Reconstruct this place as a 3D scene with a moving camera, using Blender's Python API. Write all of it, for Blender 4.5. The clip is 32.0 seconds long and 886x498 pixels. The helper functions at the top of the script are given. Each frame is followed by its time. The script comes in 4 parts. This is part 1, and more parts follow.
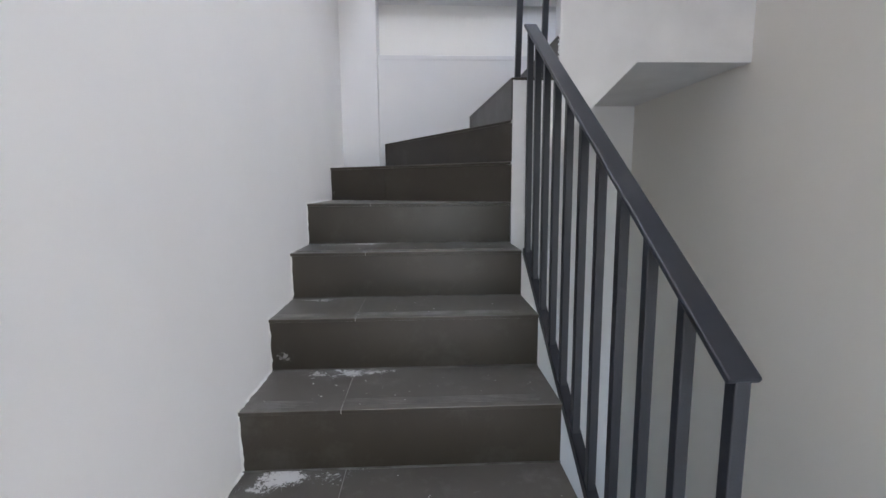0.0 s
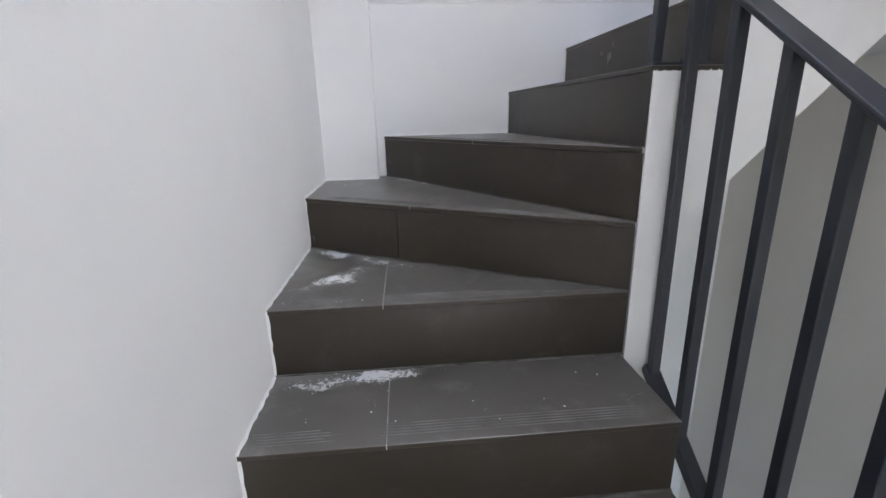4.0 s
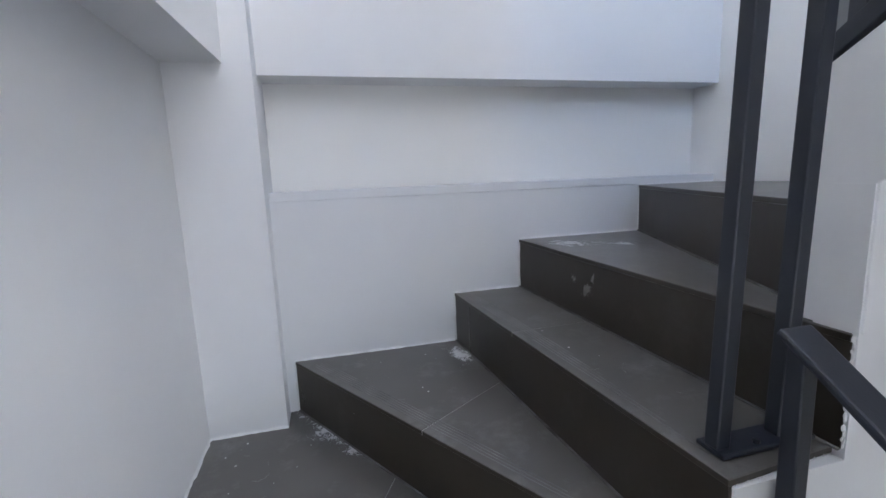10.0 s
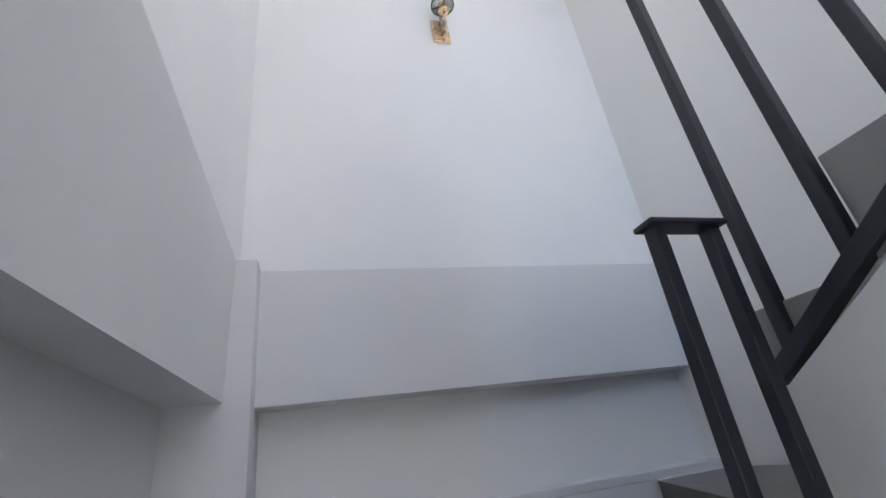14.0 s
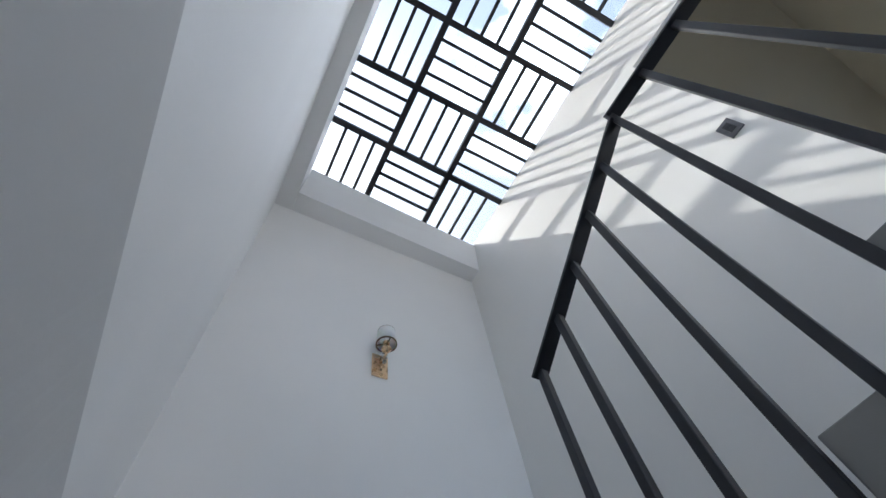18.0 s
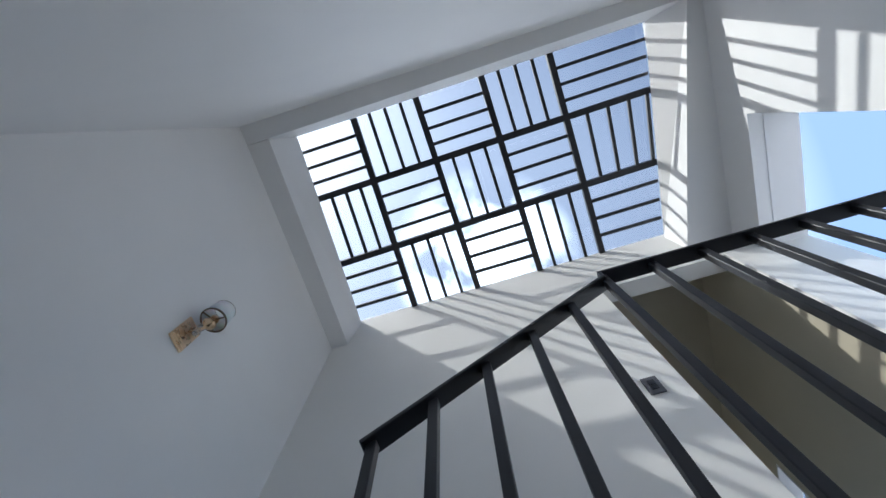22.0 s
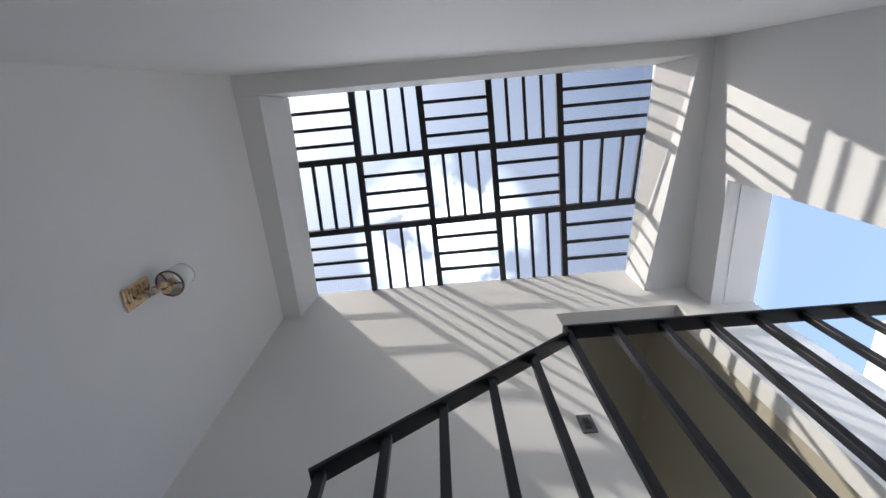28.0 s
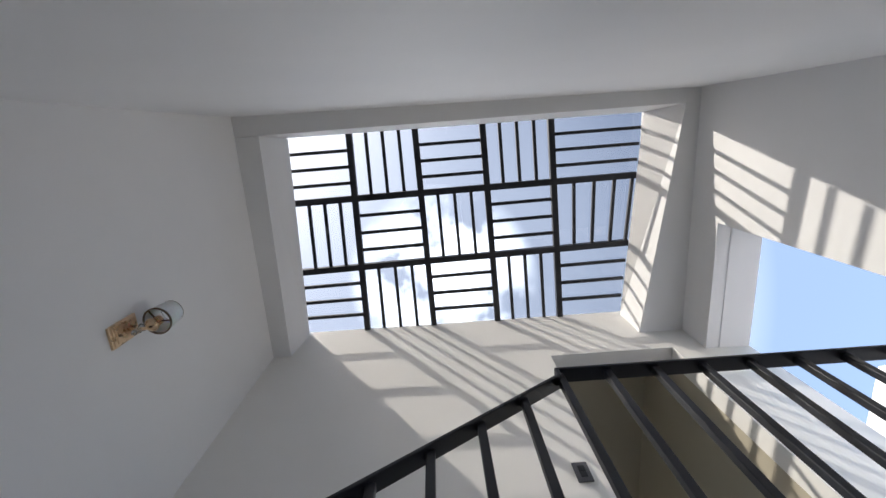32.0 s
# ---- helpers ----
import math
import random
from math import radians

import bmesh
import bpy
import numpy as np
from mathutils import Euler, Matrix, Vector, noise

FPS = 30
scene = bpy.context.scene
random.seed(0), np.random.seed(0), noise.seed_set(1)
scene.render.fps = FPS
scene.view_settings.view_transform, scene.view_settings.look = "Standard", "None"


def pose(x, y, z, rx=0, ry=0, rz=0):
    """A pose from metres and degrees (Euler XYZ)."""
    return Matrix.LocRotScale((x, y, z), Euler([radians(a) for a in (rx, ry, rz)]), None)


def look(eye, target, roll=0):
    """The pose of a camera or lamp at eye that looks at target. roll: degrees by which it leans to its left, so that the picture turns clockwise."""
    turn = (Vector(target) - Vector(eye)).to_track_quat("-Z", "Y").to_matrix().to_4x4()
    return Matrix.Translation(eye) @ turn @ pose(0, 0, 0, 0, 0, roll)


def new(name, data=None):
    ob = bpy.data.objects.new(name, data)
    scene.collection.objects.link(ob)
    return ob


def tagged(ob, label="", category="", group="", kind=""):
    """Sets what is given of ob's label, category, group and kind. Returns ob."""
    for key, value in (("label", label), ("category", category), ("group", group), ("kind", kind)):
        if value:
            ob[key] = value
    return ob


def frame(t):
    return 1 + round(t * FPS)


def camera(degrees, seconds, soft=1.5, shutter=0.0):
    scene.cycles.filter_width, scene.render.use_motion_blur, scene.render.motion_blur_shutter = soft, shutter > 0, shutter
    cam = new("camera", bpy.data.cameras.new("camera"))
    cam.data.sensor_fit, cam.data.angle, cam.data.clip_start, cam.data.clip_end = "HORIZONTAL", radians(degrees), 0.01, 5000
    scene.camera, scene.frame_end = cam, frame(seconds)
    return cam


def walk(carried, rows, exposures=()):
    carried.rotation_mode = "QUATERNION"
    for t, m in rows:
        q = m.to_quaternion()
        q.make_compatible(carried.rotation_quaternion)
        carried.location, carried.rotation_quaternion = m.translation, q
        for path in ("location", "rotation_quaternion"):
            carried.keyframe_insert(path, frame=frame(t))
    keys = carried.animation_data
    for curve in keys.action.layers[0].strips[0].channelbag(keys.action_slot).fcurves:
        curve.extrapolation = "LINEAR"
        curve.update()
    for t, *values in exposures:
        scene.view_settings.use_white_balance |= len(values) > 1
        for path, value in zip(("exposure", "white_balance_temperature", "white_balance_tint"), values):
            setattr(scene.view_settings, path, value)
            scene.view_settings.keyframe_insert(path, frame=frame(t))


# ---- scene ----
cam = camera(89.7, 32.0)
PATH = [
    (0, (0.505, -1.145, 0.769), (0.59, 0.834, 0.492), -0.4),
    (0.5, (0.498, -1.15, 0.768), (0.581, 0.826, 0.473), -0.6),
    (1, (0.477, -1.005, 0.723), (0.578, 0.953, 0.332), 0.4),
    (1.5, (0.461, -0.899, 0.733), (0.594, 1.023, 0.196), 0.9),
    (2, (0.368, -0.727, 0.836), (0.476, 1.184, 0.254), 0.1),
    (2.5, (0.318, -0.627, 0.917), (0.443, 1.28, 0.327), -0.3),
    (3, (0.365, -0.442, 0.981), (0.494, 1.462, 0.385), -0.5),
    (3.5, (0.38, -0.334, 1.08), (0.526, 1.575, 0.504), -1.1),
    (4, (0.345, -0.191, 1.13), (0.495, 1.719, 0.558), -1.4),
    (4.5, (0.321, -0.091, 1.236), (0.506, 1.822, 0.683), -1.1),
    (6.5, (0.395, 0.373, 1.448), (0.671, 2.268, 0.871), -1.7),
    (7, (0.38, 0.449, 1.55), (0.703, 2.337, 0.975), -1.2),
    (7.5, (0.383, 0.438, 1.575), (0.764, 2.312, 0.988), -0.6),
    (8, (0.39, 0.421, 1.59), (0.815, 2.288, 1.01), -0.5),
    (8.5, (0.395, 0.405, 1.598), (0.839, 2.272, 1.031), -1.3),
    (9, (0.394, 0.392, 1.609), (0.861, 2.264, 1.079), -1.7),
    (9.5, (0.392, 0.383, 1.623), (0.873, 2.276, 1.19), -1.9),
    (10, (0.397, 0.38, 1.636), (0.888, 2.292, 1.316), -2.3),
    (10.5, (0.392, 0.372, 1.633), (0.911, 2.301, 1.531), -3.4),
    (11, (0.407, 0.38, 1.655), (0.942, 2.305, 1.72), -4.4),
    (11.5, (0.411, 0.377, 1.679), (0.957, 2.287, 1.905), -5.1),
    (12, (0.416, 0.37, 1.695), (0.963, 2.268, 2.007), -6.1),
    (12.5, (0.412, 0.364, 1.703), (0.96, 2.248, 2.089), -6.4),
    (13, (0.41, 0.363, 1.716), (0.966, 2.216, 2.223), -6.8),
    (13.5, (0.403, 0.354, 1.731), (0.962, 2.152, 2.407), -7.5),
    (14, (0.405, 0.329, 1.738), (0.963, 2.052, 2.588), -8.3),
    (14.5, (0.395, 0.294, 1.763), (0.954, 1.921, 2.785), -10.0),
    (15, (0.374, 0.264, 1.779), (0.927, 1.772, 2.97), -11.8),
    (15.5, (0.352, 0.251, 1.807), (0.914, 1.603, 3.17), -14.4),
    (17.5, (0.326, 0.204, 1.885), (0.962, 1.076, 3.569), -13.6),
    (18, (0.327, 0.207, 1.896), (0.97, 0.977, 3.626), -13.1),
    (18.5, (0.328, 0.214, 1.88), (0.992, 0.894, 3.639), -12.1),
    (19, (0.336, 0.206, 1.857), (0.993, 0.869, 3.626), -10.9),
    (19.5, (0.328, 0.22, 1.871), (1.0, 0.805, 3.661), -8.3),
    (20, (0.319, 0.195, 1.872), (0.981, 0.667, 3.699), -8.1),
    (20.5, (0.327, 0.221, 1.88), (0.96, 0.592, 3.741), -6.1),
    (21, (0.359, 0.3, 1.885), (0.922, 0.555, 3.787), -1.0),
    (21.5, (0.439, 0.448, 1.932), (0.979, 0.623, 3.849), -2.3),
    (22, (0.523, 0.521, 1.997), (1.058, 0.672, 3.918), -1.2),
    (22.5, (0.592, 0.628, 2.027), (1.122, 0.765, 3.951), 4.6),
    (23, (0.556, 0.751, 2.156), (1.139, 0.686, 4.068), -7.6),
    (23.5, (0.522, 0.657, 2.182), (1.15, 0.593, 4.079), -5.0),
    (24, (0.56, 0.612, 2.178), (1.234, 0.412, 4.05), -15.4),
    (24.5, (0.494, 0.626, 2.069), (1.315, 0.435, 3.882), -14.0),
    (25, (0.417, 0.6, 2.041), (1.246, 0.489, 3.858), -9.9),
    (25.5, (0.349, 0.58, 2.051), (1.115, 0.555, 3.899), -6.4),
    (27.5, (0.342, 0.564, 2.045), (1.039, 0.567, 3.919), -4.4),
    (28, (0.346, 0.547, 2.047), (1.023, 0.558, 3.929), -3.6),
    (28.5, (0.341, 0.549, 2.046), (1.008, 0.564, 3.931), -3.2),
    (29, (0.348, 0.534, 2.055), (0.997, 0.549, 3.946), -3.1),
    (29.5, (0.353, 0.517, 2.055), (0.983, 0.534, 3.953), -2.9),
    (30, (0.358, 0.508, 2.052), (0.959, 0.52, 3.96), -3.2),
    (30.5, (0.364, 0.499, 2.049), (0.936, 0.504, 3.966), -3.8),
    (31, (0.362, 0.519, 2.048), (0.913, 0.513, 3.971), -4.9),
    (31.5, (0.357, 0.523, 2.051), (0.882, 0.513, 3.98), -5.1),
    (32, (0.345, 0.528, 2.046), (0.856, 0.511, 3.98), -5.7),
]
walk(cam, [(t, look(eye, target, roll)) for t, eye, target, roll in PATH],
     [(0, 5.35, 6800, 12), (1, 5.4, 6800, 12), (2, 5.67, 6780, 12), (3, 5.6, 6780, 12), (4.5, 5.55, 6850, 12), (7, 5.6, 6900, 12), (8, 5.37, 6750, 11), (9, 5.25, 6350, 11), (10, 5.15, 6350, 11), (11, 4.83, 6500, 11), (12, 4.6, 6520, 11), (13, 4.52, 6550, 11), (15, 4.0, 6550, 10), (17.5, 3.4, 6200, 7), (19, 3.25, 6130, 6), (21, 2.9, 5950, 6), (25, 2.76, 5980, 5), (27.5, 2.8, 6500, 10), (29.5, 2.78, 6600, 10), (32, 2.78, 6700, 10)])

# ---- daylight: sky and one sun through the skylight and the terrace door ----
world = bpy.data.worlds.new("sky")
scene.world = world
world.use_nodes = True
wn, wl = world.node_tree.nodes, world.node_tree.links
wn.clear()
SUN_DIR = Vector((-0.27, 0.686, 1.0)).normalized()
sky = wn.new("ShaderNodeTexSky")
sky.sky_type = "NISHITA"
sky.sun_disc = False
sky.dust_density = 4.0
sky.sun_elevation = math.asin(SUN_DIR.z)
sky.sun_rotation = math.atan2(SUN_DIR.x, SUN_DIR.y)
w_co = wn.new("ShaderNodeTexCoord")
w_noise = wn.new("ShaderNodeTexNoise")
w_noise.inputs["Scale"].default_value = 7.0
w_noise.inputs["Detail"].default_value = 7.0
w_noise.inputs["Roughness"].default_value = 0.56
w_ramp = wn.new("ShaderNodeValToRGB")
w_ramp.color_ramp.elements[0].position = 0.44
w_ramp.color_ramp.elements[0].color = (0.0, 0.0, 0.0, 1)
w_ramp.color_ramp.elements[1].position = 0.60
w_mix = wn.new("ShaderNodeMix")
w_mix.data_type = "RGBA"
w_mix.inputs["B"].default_value = (23.5, 24.0, 25.0, 1)
w_bg = wn.new("ShaderNodeBackground")
w_bg.inputs["Strength"].default_value = 0.073
w_out = wn.new("ShaderNodeOutputWorld")
wl.new(w_co.outputs["Generated"], w_noise.inputs["Vector"])
wl.new(w_noise.outputs["Fac"], w_ramp.inputs["Fac"])
# a broken bank of cloud overhead, thin haze round it
CLOUD_DIR = Vector((0.315, -0.005, 0.95)).normalized()
w_unit = wn.new("ShaderNodeVectorMath")
w_unit.operation = "NORMALIZE"
w_dot = wn.new("ShaderNodeVectorMath")
w_dot.operation = "DOT_PRODUCT"
w_dot.inputs[1].default_value = CLOUD_DIR
w_near = wn.new("ShaderNodeMapRange")
w_near.inputs["From Min"].default_value, w_near.inputs["From Max"].default_value = 0.978, 0.999
w_far = wn.new("ShaderNodeMapRange")
w_far.inputs["From Min"].default_value, w_far.inputs["From Max"].default_value = 0.80, 0.97
w_far.inputs["To Min"].default_value, w_far.inputs["To Max"].default_value = 0.0, 0.11
w_fac = wn.new("ShaderNodeMath")
w_fac.operation = "MULTIPLY_ADD"
wl.new(w_co.outputs["Generated"], w_unit.inputs[0])
wl.new(w_unit.outputs["Vector"], w_dot.inputs[0])
wl.new(w_dot.outputs["Value"], w_near.inputs["Value"])
wl.new(w_dot.outputs["Value"], w_far.inputs["Value"])
wl.new(w_near.outputs["Result"], w_fac.inputs[0])
wl.new(w_ramp.outputs["Color"], w_fac.inputs[1])
wl.new(w_far.outputs["Result"], w_fac.inputs[2])
# bright haze round the sun
w_sun = wn.new("ShaderNodeVectorMath")
w_sun.operation = "DOT_PRODUCT"
w_sun.inputs[1].default_value = SUN_DIR
w_glow = wn.new("ShaderNodeMapRange")
w_glow.inputs["From Min"].default_value, w_glow.inputs["From Max"].default_value = 0.70, 1.0
w_glow.inputs["To Max"].default_value = 0.40
w_pow = wn.new("ShaderNodeMath")
w_pow.operation = "POWER"
w_pow.inputs[1].default_value = 2.0
w_all = wn.new("ShaderNodeMath")
w_all.operation = "ADD"
w_all.use_clamp = True
wl.new(w_unit.outputs["Vector"], w_sun.inputs[0])
wl.new(w_sun.outputs["Value"], w_glow.inputs["Value"])
wl.new(w_glow.outputs["Result"], w_pow.inputs[0])
wl.new(w_pow.outputs["Value"], w_all.inputs[0])
wl.new(w_fac.outputs["Value"], w_all.inputs[1])
wl.new(w_all.outputs["Value"], w_mix.inputs["Factor"])
wl.new(sky.outputs["Color"], w_mix.inputs["A"])
wl.new(w_mix.outputs["Result"], w_bg.inputs["Color"])
wl.new(w_bg.outputs["Background"], w_out.inputs["Surface"])

sun_data = bpy.data.lights.new("sun", "SUN")
sun_data.energy = 0.52
sun_data.angle = radians(0.6)
sun_data.color = (1.0, 0.95, 0.87)
sun = new("sun", sun_data)
sun.matrix_world = look(SUN_DIR * 20, (0, 0, 0))

# fill lamp added in an unseen opening of the lower hall, behind the start of the walk
hall_data = bpy.data.lights.new("hall_fill", "AREA")
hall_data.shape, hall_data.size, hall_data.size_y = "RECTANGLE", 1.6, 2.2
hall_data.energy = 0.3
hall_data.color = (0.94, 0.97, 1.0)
hall = new("hall_fill", hall_data)
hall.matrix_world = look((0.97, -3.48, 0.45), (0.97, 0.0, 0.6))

# ---- plan, in metres ----
H = 0.175                     # riser
T = 0.268                     # going
W = 0.88                      # open edge of the lower flight
XR = 1.92                     # right wall
YF = 1.867                    # far wall below the ledge
YU = 1.872                    # far wall above the ledge
Z_BEAM, Z_LEDGE = 1.966, 2.415
Z_NICHE0, Z_NICHE1 = 1.607, 1.957
ZF, ZG, ZH, ZI, Z_UP = 1.745, 1.900, 2.076, 2.275, 2.440   # treads of the upper flight, landing
Z_FLOOR = -9 * H              # lower hall floor
Y_BACK = -1.28               # inner face of the terrace wall
Z_HEAD = 4.825                # door heads upstairs
Z_TOP = 5.538                 # top of the walls round the skylight
Z_SKY = 5.507                 # grille under the skylight
C1 = (0.886, 0.803)           # inner corner where the winders start
XS = 1.166                    # open edge of the upper flight
C2 = (1.10, 0.818)             # inner corner where they end
Y_OUT = -1.58                 # outer face of the terrace wall
Z_SHAFT = 5.13                # underside of the beams round the skylight


# ---- materials ----
def nodes_of(name):
    m = bpy.data.materials.new(name)
    m.use_nodes = True
    nt = m.node_tree
    b = nt.nodes["Principled BSDF"]
    return m, nt, b


def mottled(name, c0, c1, scale, rough, bump=0.1, fine=180.0, metal=0.0, spec=0.5, detail=6.0, bump_dist=0.002):
    """Paint, stone or metal whose colour drifts between two tones, with a fine grain in relief."""
    m, nt, b = nodes_of(name)
    co = nt.nodes.new("ShaderNodeTexCoord")
    n1 = nt.nodes.new("ShaderNodeTexNoise")
    n1.inputs["Scale"].default_value = scale
    n1.inputs["Detail"].default_value = detail
    ramp = nt.nodes.new("ShaderNodeValToRGB")
    ramp.color_ramp.elements[0].position, ramp.color_ramp.elements[1].position = 0.32, 0.68
    ramp.color_ramp.elements[0].color, ramp.color_ramp.elements[1].color = (*c0, 1), (*c1, 1)
    n2 = nt.nodes.new("ShaderNodeTexNoise")
    n2.inputs["Scale"].default_value = fine
    n2.inputs["Detail"].default_value = 3.0
    bp = nt.nodes.new("ShaderNodeBump")
    bp.inputs["Strength"].default_value = bump
    bp.inputs["Distance"].default_value = bump_dist
    mr = nt.nodes.new("ShaderNodeMapRange")
    mr.inputs["To Min"].default_value, mr.inputs["To Max"].default_value = rough - 0.06, rough + 0.06
    L = nt.links.new
    L(co.outputs["Object"], n1.inputs["Vector"])
    L(co.outputs["Object"], n2.inputs["Vector"])
    L(n1.outputs["Fac"], ramp.inputs["Fac"])
    L(ramp.outputs["Color"], b.inputs["Base Color"])
    L(n2.outputs["Fac"], bp.inputs["Height"])
    L(bp.outputs["Normal"], b.inputs["Normal"])
    L(n1.outputs["Fac"], mr.inputs["Value"])
    L(mr.outputs["Result"], b.inputs["Roughness"])
    b.inputs["Metallic"].default_value = metal
    b.inputs["Specular IOR Level"].default_value = spec
    return m


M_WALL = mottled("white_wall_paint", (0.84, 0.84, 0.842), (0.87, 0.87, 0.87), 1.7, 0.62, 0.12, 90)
# a tone greyer than white_wall_paint; used below the ledge and on the house
M_LOW = mottled("greyer_off_white", (0.70, 0.70, 0.705), (0.74, 0.74, 0.74), 1.9, 0.66, 0.12, 90)
M_CREAM = mottled("cream_wall_paint", (0.835, 0.828, 0.80), (0.86, 0.852, 0.825), 1.5, 0.6, 0.12, 90)
# cream wall colour with warm bounce and shade mixed in
M_WALL_SHADED = mottled("warm_shaded_wall_paint", (0.80, 0.765, 0.71), (0.83, 0.795, 0.74), 1.5, 0.6, 0.12, 90)
M_END = mottled("mid_grey_tile", (0.24, 0.245, 0.245), (0.30, 0.30, 0.295), 5.0, 0.4, 0.08, 200)
M_CEIL = mottled("white_ceiling_paint", (0.84, 0.84, 0.84), (0.87, 0.87, 0.87), 1.3, 0.7, 0.1, 90)
# even taupe for the upper room's walls and ceiling
M_TAUPE = mottled("taupe_wall", (0.49, 0.445, 0.345), (0.53, 0.48, 0.375), 1.5, 0.6, 0.1, 90)
M_CORE = mottled("white_plaster", (0.70, 0.70, 0.70), (0.78, 0.78, 0.78), 5.0, 0.7, 0.35, 40)
M_STEEL = mottled("dark_blue_grey_steel", (0.013, 0.016, 0.024), (0.019, 0.022, 0.031), 7.0, 0.40, 0.12, 260)
M_ASPHALT = mottled("asphalt", (0.04, 0.04, 0.042), (0.06, 0.06, 0.06), 2.0, 0.9, 0.4, 60)
M_GRILLE = mottled("black_steel", (0.012, 0.013, 0.016), (0.02, 0.02, 0.024), 9.0, 0.45, 0.1, 200)
M_GROUT = mottled("white_sealant", (0.70, 0.70, 0.69), (0.82, 0.82, 0.81), 30.0, 0.6, 0.3, 120)
M_JOINT = mottled("grey_grout", (0.20, 0.20, 0.19), (0.32, 0.31, 0.30), 25.0, 0.8, 0.2, 120)
M_GOLD = mottled("brushed_rose_gold", (0.76, 0.54, 0.33), (0.85, 0.65, 0.43), 40.0, 0.28, 0.05, 400, metal=1.0)
M_BRONZE = mottled("dark_bronze", (0.16, 0.12, 0.08), (0.22, 0.17, 0.12), 40.0, 0.3, 0.05, 400, metal=1.0)
M_SWITCH = mottled("dark_grey_plastic", (0.09, 0.09, 0.10), (0.12, 0.12, 0.13), 60.0, 0.35, 0.05, 300)
M_SWITCH2 = mottled("black_plastic", (0.02, 0.02, 0.022), (0.03, 0.03, 0.032), 60.0, 0.3, 0.05, 300)
M_PVC = mottled("white_window_profile", (0.74, 0.74, 0.74), (0.80, 0.80, 0.80), 9.0, 0.35, 0.05, 300)


def tile_material(name, dusty, c0, c1):
    """Dark grey-brown porcelain: soft clouds, scratches, dust near the edges of its own pattern, a satin glaze."""
    m, nt, b = nodes_of(name)
    L = nt.links.new
    co = nt.nodes.new("ShaderNodeTexCoord")
    info = nt.nodes.new("ShaderNodeObjectInfo")
    add = nt.nodes.new("ShaderNodeVectorMath")
    add.operation = "MULTIPLY_ADD"
    add.inputs[1].default_value = (1, 1, 1)
    rnd = nt.nodes.new("ShaderNodeCombineXYZ")
    for k in "XYZ":
        L(info.outputs["Random"], rnd.inputs[k])
    sc = nt.nodes.new("ShaderNodeVectorMath")
    sc.operation = "SCALE"
    sc.inputs["Scale"].default_value = 9.0
    L(rnd.outputs["Vector"], sc.inputs[0])
    L(co.outputs["Object"], add.inputs[0])
    L(sc.outputs["Vector"], add.inputs[2])
    cloud = nt.nodes.new("ShaderNodeTexNoise")
    cloud.inputs["Scale"].default_value = 3.2
    cloud.inputs["Detail"].default_value = 8.0
    L(add.outputs["Vector"], cloud.inputs["Vector"])
    ramp = nt.nodes.new("ShaderNodeValToRGB")
    ramp.color_ramp.elements[0].position, ramp.color_ramp.elements[1].position = 0.3, 0.72
    ramp.color_ramp.elements[0].color = (*c0, 1)
    ramp.color_ramp.elements[1].color = (*c1, 1)
    L(cloud.outputs["Fac"], ramp.inputs["Fac"])
    # dust: patches of pale powder, broken by a finer noise
    d1 = nt.nodes.new("ShaderNodeTexNoise")
    d1.inputs["Scale"].default_value = 5.5
    d1.inputs["Detail"].default_value = 10.0
    d1.inputs["Roughness"].default_value = 0.72
    L(add.outputs["Vector"], d1.inputs["Vector"])
    dr = nt.nodes.new("ShaderNodeValToRGB")
    dr.color_ramp.elements[0].position, dr.color_ramp.elements[1].position = 0.53, 0.80
    dr.color_ramp.elements[1].color = (dusty, dusty, dusty, 1)
    L(d1.outputs["Fac"], dr.inputs["Fac"])
    mix = nt.nodes.new("ShaderNodeMix")
    mix.data_type = "RGBA"
    L(dr.outputs["Color"], mix.inputs["Factor"])
    L(ramp.outputs["Color"], mix.inputs["A"])
    mix.inputs["B"].default_value = (0.30, 0.30, 0.29, 1)
    L(mix.outputs["Result"], b.inputs["Base Color"])
    mr = nt.nodes.new("ShaderNodeMapRange")
    mr.inputs["To Min"].default_value, mr.inputs["To Max"].default_value = 0.22, 0.46
    L(d1.outputs["Fac"], mr.inputs["Value"])
    L(mr.outputs["Result"], b.inputs["Roughness"])
    grain = nt.nodes.new("ShaderNodeTexNoise")
    grain.inputs["Scale"].default_value = 240.0
    L(co.outputs["Object"], grain.inputs["Vector"])
    bp = nt.nodes.new("ShaderNodeBump")
    bp.inputs["Strength"].default_value = 0.06
    bp.inputs["Distance"].default_value = 0.001
    L(grain.outputs["Fac"], bp.inputs["Height"])
    L(bp.outputs["Normal"], b.inputs["Normal"])
    return m


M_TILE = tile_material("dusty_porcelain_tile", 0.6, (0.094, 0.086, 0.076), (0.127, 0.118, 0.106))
# same tile for upright faces: less dust, their shade put into a darker base
M_RISER = tile_material("shaded_porcelain_tile", 0.10, (0.032, 0.0255, 0.019), (0.045, 0.037, 0.028))
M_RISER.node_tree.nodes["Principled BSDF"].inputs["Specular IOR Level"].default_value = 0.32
M_SEAM = mottled("pale_tile_grout", (0.26, 0.25, 0.24), (0.42, 0.41, 0.40), 25.0, 0.8, 0.2, 120)
M_DARK_JOINT = mottled("dark_dusty_grout", (0.06, 0.056, 0.05), (0.17, 0.165, 0.16), 16.0, 0.8, 0.2, 120)
